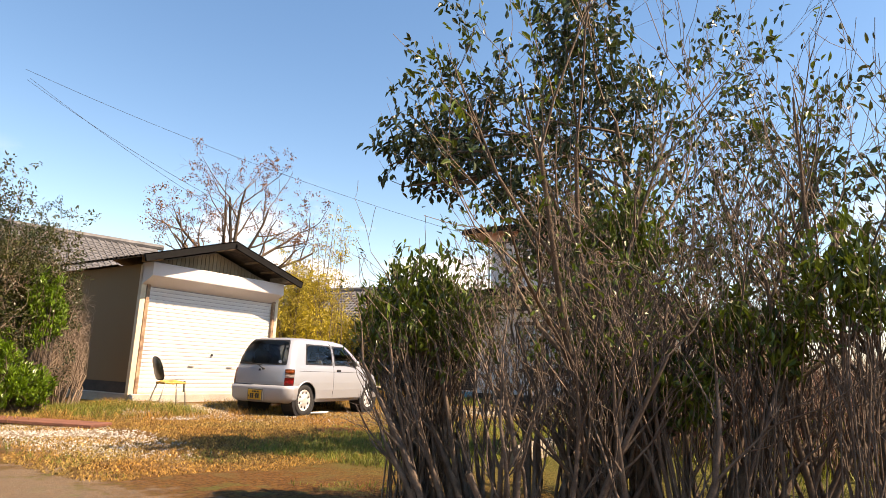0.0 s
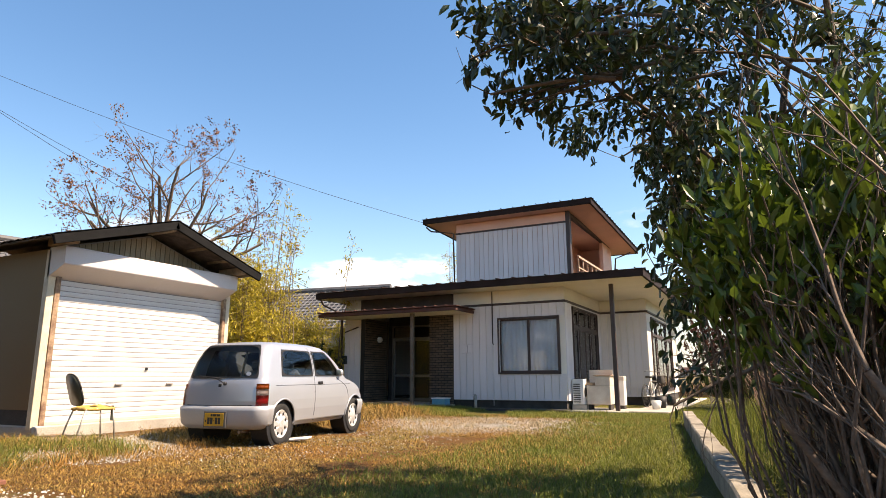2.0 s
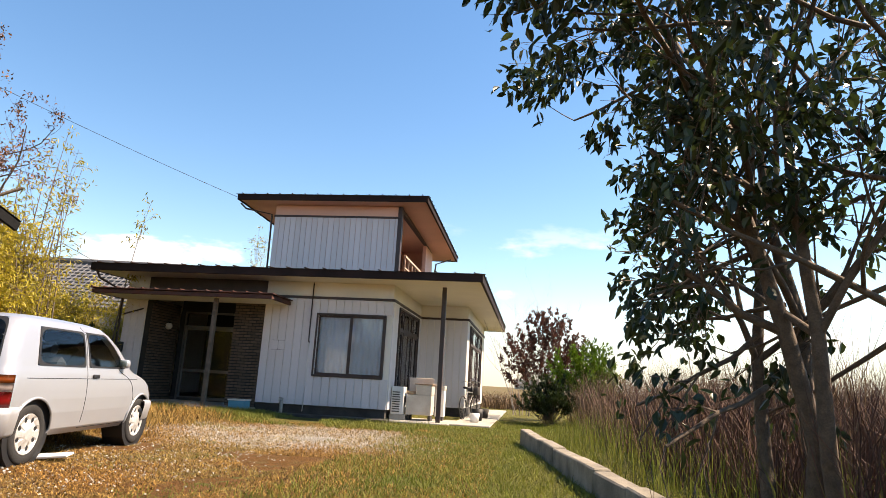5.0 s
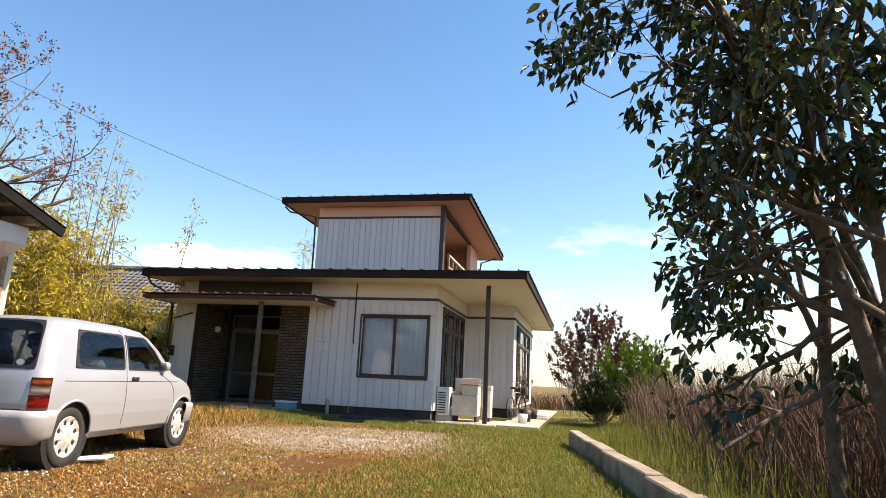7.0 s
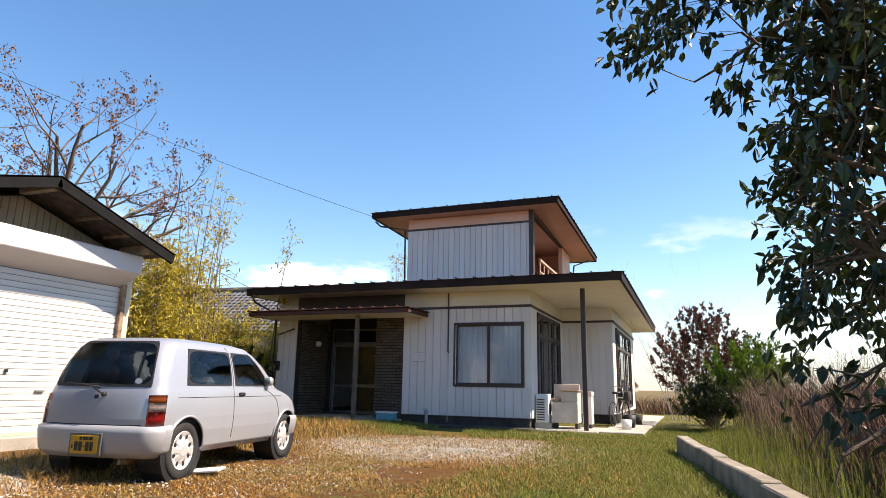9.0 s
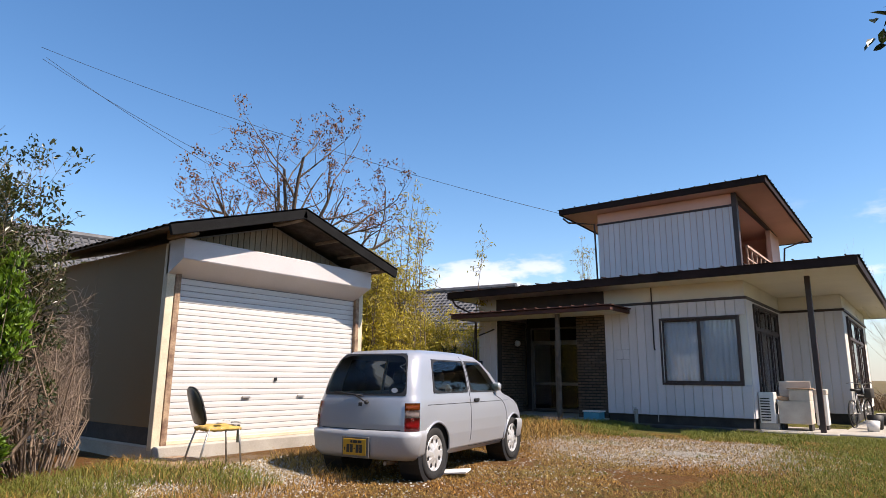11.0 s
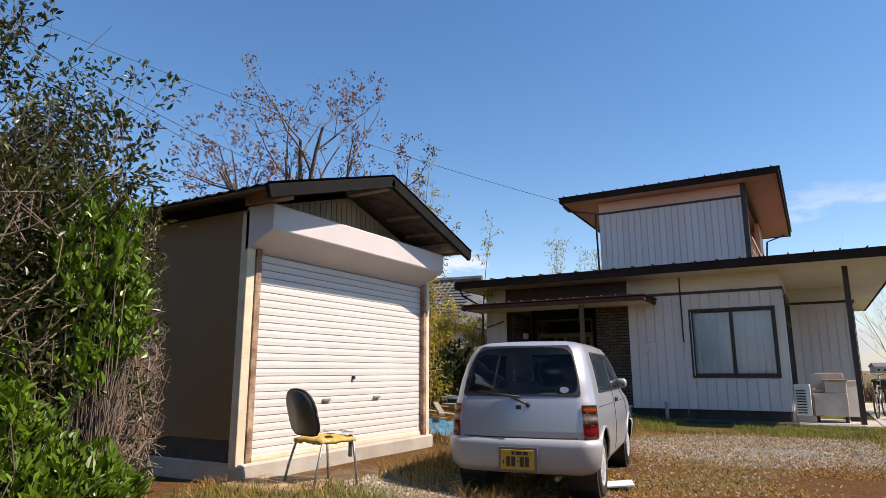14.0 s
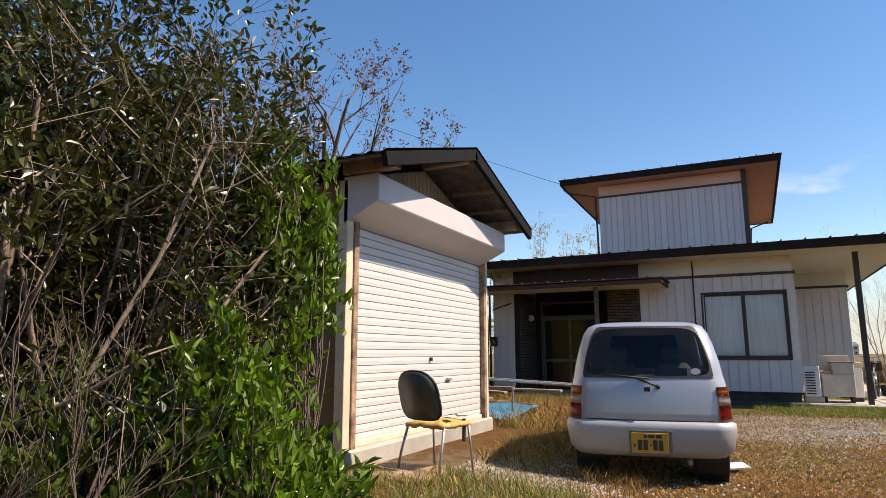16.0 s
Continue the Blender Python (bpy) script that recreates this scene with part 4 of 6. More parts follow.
# seams: door gaps, tailgate gap, crease
for sd in (1, -1):
    bm = bmesh.new()
    for sa, za, sb, zb in ((2.62, 0.28, 2.62, 1.30), (2.885, 0.30, 2.9, 0.88), (2.62, 0.28, 2.885, 0.28), (2.06, 0.775, 2.96, 0.775)):
        pts = [skin(sa + (sb - sa) * i / 14, za + (zb - za) * i / 14, 0.0015) for i in range(15)]
        tube(bm, [(q.x, q.y * sd, q.z) for q in pts], 0.0035 if za != zb or za < 0.5 else 0.003, 5)
    d = cpart("door", bm, BLACKP, "dark door gap and side crease")
    q = skin(2.65, 0.80, 0.012)
    bm = bmesh.new()
    box(bm, q.x, q.y * sd - 0.012, q.z - 0.02, q.x + 0.13, q.y * sd + 0.012, q.z + 0.02, bevel=0.008)
    cpart("door_handle", bm, BLACKP, "black door handle", d, smooth=False)
    q = skin(2.95, 0.95, 0.05)
    bm = bmesh.new()
    box(bm, q.x - 0.05, q.y * sd - 0.06, q.z - 0.05, q.x + 0.05, q.y * sd + 0.07, q.z + 0.05, bevel=0.025)
    mi = cpart("wing_mirror", bm, PAINT, "silver wing mirror", d)
    bm = boxes((q.x - 0.056, q.y * sd - 0.05, q.z - 0.04, q.x - 0.051, q.y * sd + 0.06, q.z + 0.04), bevel=0)
    cpart("mirror_glass", bm, G_CAR, "mirror glass", mi, smooth=False)
    # lamps at the tail
    n = 10
    for z0, z1, mat, nm in ((0.525, 0.655, TAILR, "red"), (0.657, 0.727, TAILW, "clear"), (0.729, 0.80, TAILA, "amber")):
        bm = bmesh.new()
        s0, s1 = 1.2, 1.86
        S = [s0 + (s1 - s0) * i / n for i in range(n + 1)]
        sheet(bm, S, [z0, (z0 + z1) / 2, z1], 0.012, sd)
        r = bmesh.ops.solidify(bm, geom=bm.faces[:], thickness=0.012)
        if nm == "red":
            lamp = cpart("tail_light", bm, mat, "red and amber tail light cluster")
        else:
            cpart("lens", bm, mat, nm + " lens", lamp)
    # head lamp
    bm = bmesh.new()
    sheet(bm, [3.2 + 0.1 * i for i in range(12)], [0.56, 0.62, 0.68], 0.008, sd)
    cpart("headlight", bm, TAILW, "clear headlight")
# bumpers
for nm, s0, s1, out in (("rear_bumper", 0.0, 2.04, 0.045), ("front_bumper", 2.965, 5.0, 0.03)):
    bm = bmesh.new()
    prof = [(0.225, -0.05), (0.24, 0.6 * out), (0.30, out), (0.46, 1.1 * out), (0.505, 1.0 * out), (0.525, 0.0)]
    for sd in (1, -1):
        n = 26
        S = [s0 + (s1 - s0) * i / n for i in range(n + 1)]
        g = []
        for s in S:
            f = 1.0
            if nm == "rear_bumper" and s > 1.9:
                f = 0.5
            g.append([(lambda q: bm.verts.new((q.x, q.y * sd, q.z)))(skin(s, z, l * f)) for z, l in prof])
        for a, b in zip(g, g[1:]):
            for k in range(len(prof) - 1):
                q = (a[k], b[k], b[k + 1], a[k + 1])
                bm.faces.new(q if sd > 0 else q[::-1])
    bmesh.ops.remove_doubles(bm, verts=bm.verts[:], dist=0.001)
    bmp = cpart(nm, bm, BUMPER, "silver plastic bumper")
    if nm == "rear_bumper":
        rb = bmp
# number plate, slightly left of the middle
px = -0.605
plate = cpart("number_plate", boxes((px - 0.012, -0.165, 0.275, px, 0.165, 0.435), bevel=0.003), YELLOW, "yellow number plate with dark bars", rb, smooth=False)
cpart("plate_frame", boxes((px - 0.008, -0.2, 0.255, px + 0.012, -0.165, 0.455), (px - 0.008, 0.165, 0.255, px + 0.012, 0.185, 0.455), (px - 0.008, -0.165, 0.435, px + 0.012, 0.165, 0.455), (px - 0.008, -0.165, 0.255, px + 0.012, 0.165, 0.275), bevel=0.003), DOORF, "dull plate frame", rb, smooth=False)
bars = [(0.115, 0.155, 0.34, 0.42), (0.065, 0.105, 0.34, 0.42), (0.03, 0.05, 0.375, 0.385), (-0.02, 0.02, 0.34, 0.42), (-0.07, -0.03, 0.34, 0.42), (0.0, 0.06, 0.435, 0.462), (-0.06, -0.01, 0.435, 0.462), (0.07, 0.1, 0.435, 0.462), (0.175, 0.19, 0.36, 0.39)]
cpart("plate_marking", boxes(*[(px - 0.0155, a - 0.045, c - 0.04, px - 0.011, b - 0.045, d - 0.04) for a, b, c, d in bars], bevel=0), INK, "dark bars", rb, smooth=False)
# tailgate lock, wiper
bm = boxes((-0.535, -0.035, 0.745, -0.51, 0.035, 0.80), bevel=0.01)
cpart("tailgate_latch", bm, BLACKP, "black tailgate latch", smooth=False)
bm = bmesh.new()
for side in (1, -1):
    pts = [skin(s, z, 0.0) for s, z in [(0.0, 0.528), (0.3, 0.528), (0.6, 0.528), (0.9, 0.53), (1.0, 0.532)]]
    tube(bm, [(q.x - 0.002, q.y * side, q.z) for q in pts], 0.004, 5)
cpart("tailgate_gap", bm, BLACKP, "dark gap round the tailgate")
bm = bmesh.new()
piv = skin(0.18, 0.80, 0.025)
piv.y = -abs(piv.y)
tip = skin(0.55, 0.90, 0.03)
rod(bm, piv, (tip.x, 0.10, 0.875), 0.009, 6)
rod(bm, (tip.x, -0.02, 0.865), (tip.x - 0.005, 0.42, 0.90), 0.008, 6)
rod(bm, piv + Vector((0.03, 0, 0)), piv - Vector((0.012, 0, 0)), 0.02, 10)
cpart("rear_wiper", bm, BLACKP, "black rear wiper arm")
# seats
bm = bmesh.new()
for y in (-0.3, 0.3):
    box(bm, 0.75, y - 0.2, 0.3, 1.25, y + 0.2, 0.55, bevel=0.05)
    box(bm, 0.68, y - 0.2, 0.5, 0.82, y + 0.2, 0.98, bevel=0.05)
    box(bm, 0.66, y - 0.11, 0.98, 0.76, y + 0.11, 1.13, bevel=0.04)
box(bm, -0.05, -0.55, 0.3, 0.15, 0.55, 0.85, bevel=0.05)
box(bm, 1.5, -0.6, 0.3, 1.85, 0.6, 0.83, bevel=0.05)
cpart("seats", bm, SEATM, "dark cloth seats", smooth=False)
# wheels
for cx in (0, WB):
    for sd in (1, -1):
        bm = bmesh.new()
        y0 = 0.565
        prof = [(0.17, y0), (0.245, y0 - 0.0), (0.268, y0 + 0.02), (RW, y0 + 0.05), (RW, y0 + TW - 0.05), (0.268, y0 + TW - 0.015), (0.245, y0 + TW), (0.19, y0 + TW - 0.004), (0.175, y0 + TW - 0.02)]
        rings = []
        for k in range(32):
            a = 2 * math.pi * k / 32
            rings.append([bm.verts.new((cx + r * math.cos(a), -sd * y, RW + r * math.sin(a))) for r, y in prof])
        for k in range(32):
            for j in range(len(prof) - 1):
                bm.faces.new((rings[k][j], rings[(k + 1) % 32][j], rings[(k + 1) % 32][j + 1], rings[k][j + 1]))
        bmesh.ops.recalc_face_normals(bm, faces=bm.faces[:])
        wh = cpart("wheel", bm, RUBBER, "black tyre")
        bm = bmesh.new()
        rings = []
        prof = [(0.188, -0.006), (0.178, 0.006), (0.15, 0.0), (0.13, -0.006), (0.065, 0.012), (0.05, 0.018), (0.0, 0.02)]
        N = 48
        for k in range(N):
            a = 2 * math.pi * k / N
            dip = 0.012 if (k % 6) in (2, 3) else 0.0
            rings.append([bm.verts.new((cx + r * math.cos(a), -sd * (y0 + TW - 0.012 + d - (dip if 1 < i < 4 else 0)), RW + r * math.sin(a))) for i, (r, d) in enumerate(prof)])
        for k in range(N):
            for j in range(len(prof) - 1):
                bm.faces.new((rings[k][j], rings[(k + 1) % N][j], rings[(k + 1) % N][j + 1], rings[k][j + 1]))
        bmesh.ops.remove_doubles(bm, verts=bm.verts[:], dist=0.0005)
        bmesh.ops.recalc_face_normals(bm, faces=bm.faces[:])
        cpart("hubcap", bm, HUB, "silver slotted hubcap", wh, smooth=False)
bm = bmesh.new()
rod(bm, (-0.5, -0.35, 0.2), (-0.25, -0.35, 0.2), 0.022, 8)
cpart("exhaust", bm, RUSTY, "rusty exhaust pipe", smooth=False)

# ---- plants ----
class Wood:
    """Tapered limbs gathered into one mesh, with the places where leaves sit."""

    def __init__(self, seed):
        self.rng = np.random.RandomState(seed)
        self.v, self.f, self.sites, self.ways = [], [], [], []
        self.bound = None

    def limb(self, pts, radii, sides=5):
        pts = np.asarray(pts, float)
        base = len(self.v)
        up = np.array([0.3, 0.5, 0.8])
        for i, p in enumerate(pts):
            d = pts[min(i + 1, len(pts) - 1)] - pts[max(i - 1, 0)]
            d /= np.linalg.norm(d) + 1e-9
            u = np.cross(d, up)
            u /= np.linalg.norm(u) + 1e-9
            w = np.cross(d, u)
            for k in range(sides):
                a = 2 * math.pi * k / sides
                self.v.append(tuple(p + radii[i] * (math.cos(a) * u + math.sin(a) * w)))
        for i in range(len(pts) - 1):
            for k in range(sides):
                a, b = base + i * sides + k, base + i * sides + (k + 1) % sides
                self.f.append((a, b, b + sides, a + sides))

    def grow(self, p, d, length, r, depth, kids=(3, 3, 3), lean=0.15, spread=0.6, wob=0.18, ratio=0.62, leafy=1, steps=5, sides=5):
        """A limb with side limbs; leaf sites on the last leafy generations."""
        rng = self.rng
        p, d = np.array(p, float), np.array(d, float)
        d /= np.linalg.norm(d)
        pts, radii, ds = [p.copy()], [r], [d.copy()]
        for i in range(steps):
            d = d + rng.normal(0, wob, 3) + np.array([0, 0, lean])
            d /= np.linalg.norm(d)
            if self.bound is not None and not self.bound(p + d * length / steps):
                break
            p = p + d * length / steps
            pts.append(p.copy())
            ds.append(d.copy())
            radii.append(max(0.0016, r * (1 - 0.62 * (i + 1) / steps)))
        if len(pts) < 2:
            return
        self.limb(pts, radii, sides if r > 0.012 else 3)
        steps = len(pts) - 1
        if depth < leafy:
            for i in range(1, steps + 1):
                self.sites.append(pts[i])
                self.ways.append(ds[i])
        if depth > 0:
            n = kids[min(len(kids) - 1, depth - 1)]
            for k in range(n):
                t = 0.3 + 0.7 * (k + rng.rand()) / n
                i = min(steps, max(1, int(round(t * steps))))
                ax = rng.normal(0, 1, 3)
                ax -= ds[i] * ax.dot(ds[i])
                ax /= np.linalg.norm(ax) + 1e-9
                nd = ds[i] * (1 - spread * 0.5) + ax * spread * (0.7 + 0.6 * rng.rand())
                self.grow(pts[i], nd, length * ratio * (0.75 + 0.5 * rng.rand()), radii[i] * 0.62, depth - 1, kids, lean, spread, wob, ratio, leafy, steps, sides)


def foliage(rng, sites, ways, per, length, width, droop=0.3, scatter=0.05, fold=0.25, toward=0.5):
    """Leaves of six corners, folded along the rib, round each site."""
    sites, ways = np.repeat(np.asarray(sites), per, 0), np.repeat(np.asarray(ways), per, 0)
    n = len(sites)
    o = sites + rng.normal(0, scatter, (n, 3))
    d = ways * toward + rng.normal(0, 0.6, (n, 3)) + np.array([0, 0, -droop])
    d /= np.linalg.norm(d, axis=1)[:, None] + 1e-9
    nrm = rng.normal(0, 0.5, (n, 3)) + np.array([0, 0, 1.0])
    s = np.cross(d, nrm)
    s /= np.linalg.norm(s, axis=1)[:, None] + 1e-9
    u = np.cross(s, d)
    L = length * rng.uniform(0.6, 1.15, n)[:, None]
    Wd = width * rng.uniform(0.7, 1.15, n)[:, None]
    rows = [o, o + d * L * 0.35 + s * Wd * 0.5 + u * Wd * fold, o + d * L * 0.7 + s * Wd * 0.38 + u * (Wd * fold - L * 0.05), o + d * L - u * L * 0.12, o + d * L * 0.7 - s * Wd * 0.38 + u * (Wd * fold - L * 0.05), o + d * L * 0.35 - s * Wd * 0.5 + u * Wd * fold]
    v = np.stack(rows, 1).reshape(-1, 3)
    i = np.arange(n) * 6
    f = np.concatenate([np.stack([i, i + 1, i + 2, i + 3], 1), np.stack([i, i + 3, i + 4, i + 5], 1)])
    return v, f


def blades(rng, base, height, width, lean, bend=0.3):
    """Upright blades or stalks: a bent strip of two pieces each."""
    n = len(base)
    a = rng.uniform(0, 2 * math.pi, n)
    s = np.stack([np.cos(a), np.sin(a), 0 * a], 1)
    l = rng.normal(0, lean, (n, 3))
    l[:, 2] = 1
    l /= np.linalg.norm(l, axis=1)[:, None]
    h = (height * rng.uniform(0.5, 1.2, n))[:, None]
    w = (width * rng.uniform(0.7, 1.2, n))[:, None]
    sag = rng.normal(0, bend, (n, 3)) * h
    sag[:, 2] = -np.abs(sag[:, 2]) * 0.5
    m, t = base + l * h * 0.55, base + l * h + sag
    v = np.stack([base - s * w, base + s * w, m + s * w * 0.7, m - s * w * 0.7, t], 1).reshape(-1, 3)
    i = np.arange(n) * 5
    return v, [*map(tuple, np.stack([i, i + 1, i + 2, i + 3], 1).tolist()), *map(tuple, np.stack([i + 3, i + 2, i + 4], 1).tolist())]


def mesh_of(name, v, f, mat, parent=None, label="", smooth=False):
    f = f if isinstance(f, list) else list(map(tuple, f.tolist()))
    v = v if isinstance(v, list) else list(map(tuple, np.asarray(v).tolist()))
    return raw(name, v, f, mat, parent, label, smooth)


def merge(parts):
    vs, fs, k = [], [], 0
    for v, f in parts:
        vs.append(np.asarray(v))
        fs += [tuple(q + k for q in face) for face in (f if isinstance(f, list) else f.tolist())]
        k += len(v)
    return np.concatenate(vs), fs


# evergreen tree beside the drive: several leaning stems, large hanging glossy leaves
def evergreen_tree():
    w = Wood(11)
    base = (-1.87, 5.25, ground_height(-1.87, 5.25))
    w.bound = lambda p: p[0] > (-2.8 if p[2] < 2.7 else -3.75) and p[1] > 2.9
    t = thing("evergreen_tree", "evergreen tree with grey stems and dark glossy hanging leaves", "tree", base)
    stems = [((0, 0), (-0.16, -0.1, 1), 3.3, 0.062), ((0.25, 0.1), (-0.1, 0.1, 1), 3.5, 0.058), ((-0.12, 0.2), (-0.1, 0.2, 1), 2.9, 0.05), ((0.45, -0.15), (0.1, -0.3, 1), 3.4, 0.05), ((0.6, 0.3), (0.25, 0.1, 1), 3.2, 0.05), ((0.1, -0.2), (-0.12, -0.3, 1), 3.2, 0.05)]
    for (dx, dy), d, ln, r in stems:
        w.grow((base[0] + dx, base[1] + dy, base[2] - 0.1), d, ln, r, 3, (4, 5, 6), 0.07, 0.75, 0.13, 0.50, 2, 5, 7)
    # low hanging sprays on the yard side
    for p, d in (((-1.45, 4.8, 1.6), (-0.5, 0.3, -0.25)), ((-1.4, 5.1, 1.3), (-0.4, 0.4, -0.4)), ((-1.55, 4.7, 2.1), (-0.6, 0.0, -0.1)), ((-1.6, 4.7, 3.0), (-0.9, -0.2, 0.1)), ((-1.4, 5.3, 2.2), (-0.4, 0.5, -0.1)), ((-1.5, 4.5, 3.2), (-0.9, -0.4, 0.15)), ((-1.9, 5.3, 1.5), (-0.5, 0.5, -0.2)), ((-2.1, 5.2, 1.3), (-0.6, 0.1, -0.35)), ((-2.1, 5.2, 1.8), (-0.8, -0.1, -0.2)), ((-2.2, 5.2, 2.3), (-0.8, 0.2, -0.2)), ((-2.1, 5.0, 2.5), (-0.8, -0.4, -0.1)), ((-2.0, 5.4, 2.0), (-0.6, 0.6, -0.3)), ((-2.2, 4.8, 3.1), (-1.0, -0.3, 0.1)), ((-2.2, 4.6, 3.3), (-1.0, -0.6, 0.1)), ((-2.3, 4.4, 3.1), (-0.8, -0.8, 0.0)), ((-2.4, 4.2, 3.3), (-0.9, -0.7, 0.05)), ((-2.5, 4.0, 2.9), (-0.8, -0.5, 0.0)), ((-2.2, 4.2, 3.6), (-0.8, -0.8, 0.1)), ((-2.8, 3.9, 2.8), (-1.0, -0.2, 0.0)), ((-2.7, 3.7, 3.0), (-1.0, -0.1, 0.05)), ((-2.8, 4.1, 2.95), (-1.0, -0.1, 0.0)), ((-2.8, 3.6, 2.65), (-1.0, 0.1, 0.0)), ((-2.75, 3.8, 3.25), (-1.0, 0.0, 0.05)), ((-2.3, 5.0, 2.9), (-1.0, 0.1, 0.05)), ((-2.1, 5.1, 1.0), (-0.4, -0.2, -0.3))):
        w.grow(p, d, 1.05, 0.018, 2, (4, 4), -0.03, 0.6, 0.14, 0.55, 2, 5, 5)
    sites, ways = np.array(w.sites), np.array(w.ways)
    keep = (sites[:, 2] > 0.75)  & (w.rng.rand(len(sites)) < 0.92 * np.clip((sites[:, 2] - 0.5) * 1.1, 0.4, 1))
    keep &= (sites[:, 0] > np.where(sites[:, 2] < 2.7, -2.8, -3.7)) & (sites[:, 1] > 2.8) & (w.rng.rand(len(sites)) < np.where(sites[:, 0] < -2.3, 0.52, np.where(sites[:, 0] > -1.5, 0.2, np.where(sites[:, 2] > 2.9, 0.62, 0.42))))
    mesh_of("trunk", w.v, w.f, BARK, t, "grey-brown stems", True)
    v, f = foliage(w.rng, sites[keep], ways[keep], 6, 0.10, 0.046, 0.75, 0.05, 0.18, 0.35)
    mesh_of("crown", v, f, LEAFD, t, "dark glossy hanging leaves")


evergreen_tree()


def twig_bush(name, label, at, stems, height, r, seed, leaf=None, leaf_mat=None, per=1, leafsize=(0.05, 0.02), depth=3, spread=0.45, twig=TWIG, low=0.5, kids=(3, 4, 4), stem_r=0.014, lean=0.12, frac=1.0, bound=None):
    w = Wood(seed)
    z = ground_height(at[0], at[1])
    t = thing(name, label, "bush", (at[0], at[1], z))
    if bound is not None:
        w.bound = bound
    for k in range(stems):
        a, q = w.rng.uniform(0, 2 * math.pi), math.sqrt(w.rng.rand())
        d = (math.cos(a) * q * 0.55, math.sin(a) * q * 0.55, 1)
        w.grow((at[0] + math.cos(a) * q * r * 0.5, at[1] + math.sin(a) * q * r * 0.5, z - 0.05), d, height * w.rng.uniform(0.5, 0.8), stem_r * w.rng.uniform(0.7, 1.3), depth, kids, lean, spread, 0.12, 0.5, 2, 4, 4)
    mesh_of("stem", w.v, w.f, twig, t, "bare grey-brown twigs", True)
    if leaf:
        s, y = np.array(w.sites), np.array(w.ways)
        ok = (s[:, 2] > low) & (w.rng.rand(len(s)) < frac)
        v, f = foliage(w.rng, s[ok], y[ok], per, *leafsize, 0.0, 0.03, 0.2, 0.9)
        mesh_of("leaf_mass", v, f, leaf_mat, t, leaf)
    return t


def clump(name, label, at, radius, n, size, mat, seed, shoots=60, squash=1.2, stem=TWIG, per=7):
    """A dense leafy bush: shoots that end in whorls of leaves."""
    rng = np.random.RandomState(seed)
    z = ground_height(at[0], at[1])
    t = thing(name, label, "bush", (at[0], at[1], z))
    w = Wood(seed + 1)
    tips, ways = [], []
    for k in range(shoots):
        a, e = rng.uniform(0, 2 * math.pi), rng.uniform(-0.35, 1.0)
        q = radius * rng.uniform(0.55, 1.1)
        tip = np.array([at[0] + q * math.cos(a) * math.sqrt(max(0.05, 1 - e * e)), at[1] + q * math.sin(a) * math.sqrt(max(0.05, 1 - e * e)), at[2] + q * squash * e])
        root = np.array([at[0] + rng.normal(0, 0.08), at[1] + rng.normal(0, 0.08), z])
        mid = root * 0.4 + tip * 0.6 + rng.normal(0, 0.06, 3)
        w.limb([root, mid, tip], [0.005, 0.004, 0.002], 4)
        d = tip - mid
        d /= np.linalg.norm(d)
        for j in range(n):
            tips.append(tip - d * j * 0.05 + rng.normal(0, 0.03, 3))
            ways.append(d + np.array([0, 0, 0.5]))
    mesh_of("stem", w.v, w.f, stem, t, "thin stems", True)
    v, f = foliage(rng, tips, ways, per, *size, 0.0, 0.02, 0.18, 0.8)
    mesh_of("leaf_mass", v, f, mat, t, "fresh green leaves")
    return t


# bare bushes along the front of the yard
twig_bush("twiggy_bush", "tall bare bush with pale grey twigs and sparse olive leaves", (-1.35, 1.85), 54, 1.5, 1.0, 21, "sparse olive leaves", LEAFM, 2, (0.045, 0.018), frac=0.13, low=0.9, stem_r=0.019, bound=lambda p: p[0] > -2.15 and p[1] > 1.2)
twig_bush("twiggy_bush", "tall bare bush with pale grey twigs and sparse olive leaves", (-0.55, 2.25), 44, 1.7, 1.0, 22, "sparse olive leaves", LEAFM, 2, (0.05, 0.02), frac=0.12, low=1.2, stem_r=0.021)
twig_bush("twiggy_bush", "tall bare bush with pale grey twigs", (0.35, 2.7), 24, 2.2, 1.1, 23, "few green leaves", LEAFO, 1, (0.05, 0.02), frac=0.3, low=0.9, stem_r=0.022)
twig_bush("twiggy_bush", "tall bare bush with dark stems and few leaves", (1.25, 3.2), 14, 3.0, 1.2, 24, "few olive leaves", LEAFO, 1, (0.05, 0.02), frac=0.2, low=0.9, stem_r=0.028)
clump("leafy_bush", "bright green leafy bush in front of bare twigs", (-1.95, 1.72, 1.15), 0.35, 5, (0.062, 0.022), LEAFM, 31, 110)
clump("leafy_bush", "bright green leaf tuft low among twigs", (-0.9, 2.0, 0.93), 0.2, 4, (0.065, 0.024), LEAFM, 32, 26)
clump("leafy_bush", "yellow-green leaf tuft high among twigs", (-0.81, 2.05, 1.63), 0.22, 4, (0.065, 0.024), LEAFM, 33, 28)
clump("leafy_bush", "bright green leaf tuft beside a stout stem", (-0.52, 2.0, 0.8), 0.16, 4, (0.065, 0.024), LEAFM, 36, 20)
clump("leafy_bush", "bright green leafy bush among bare stems", (-0.22, 2.1, 1.06), 0.22, 4, (0.065, 0.024), LEAFM, 34, 32)
clump("leafy_bush", "mid-green leafy bush among bare stems", (0.2, 2.1, 1.25), 0.26, 4, (0.065, 0.024), LEAFM, 35, 34)
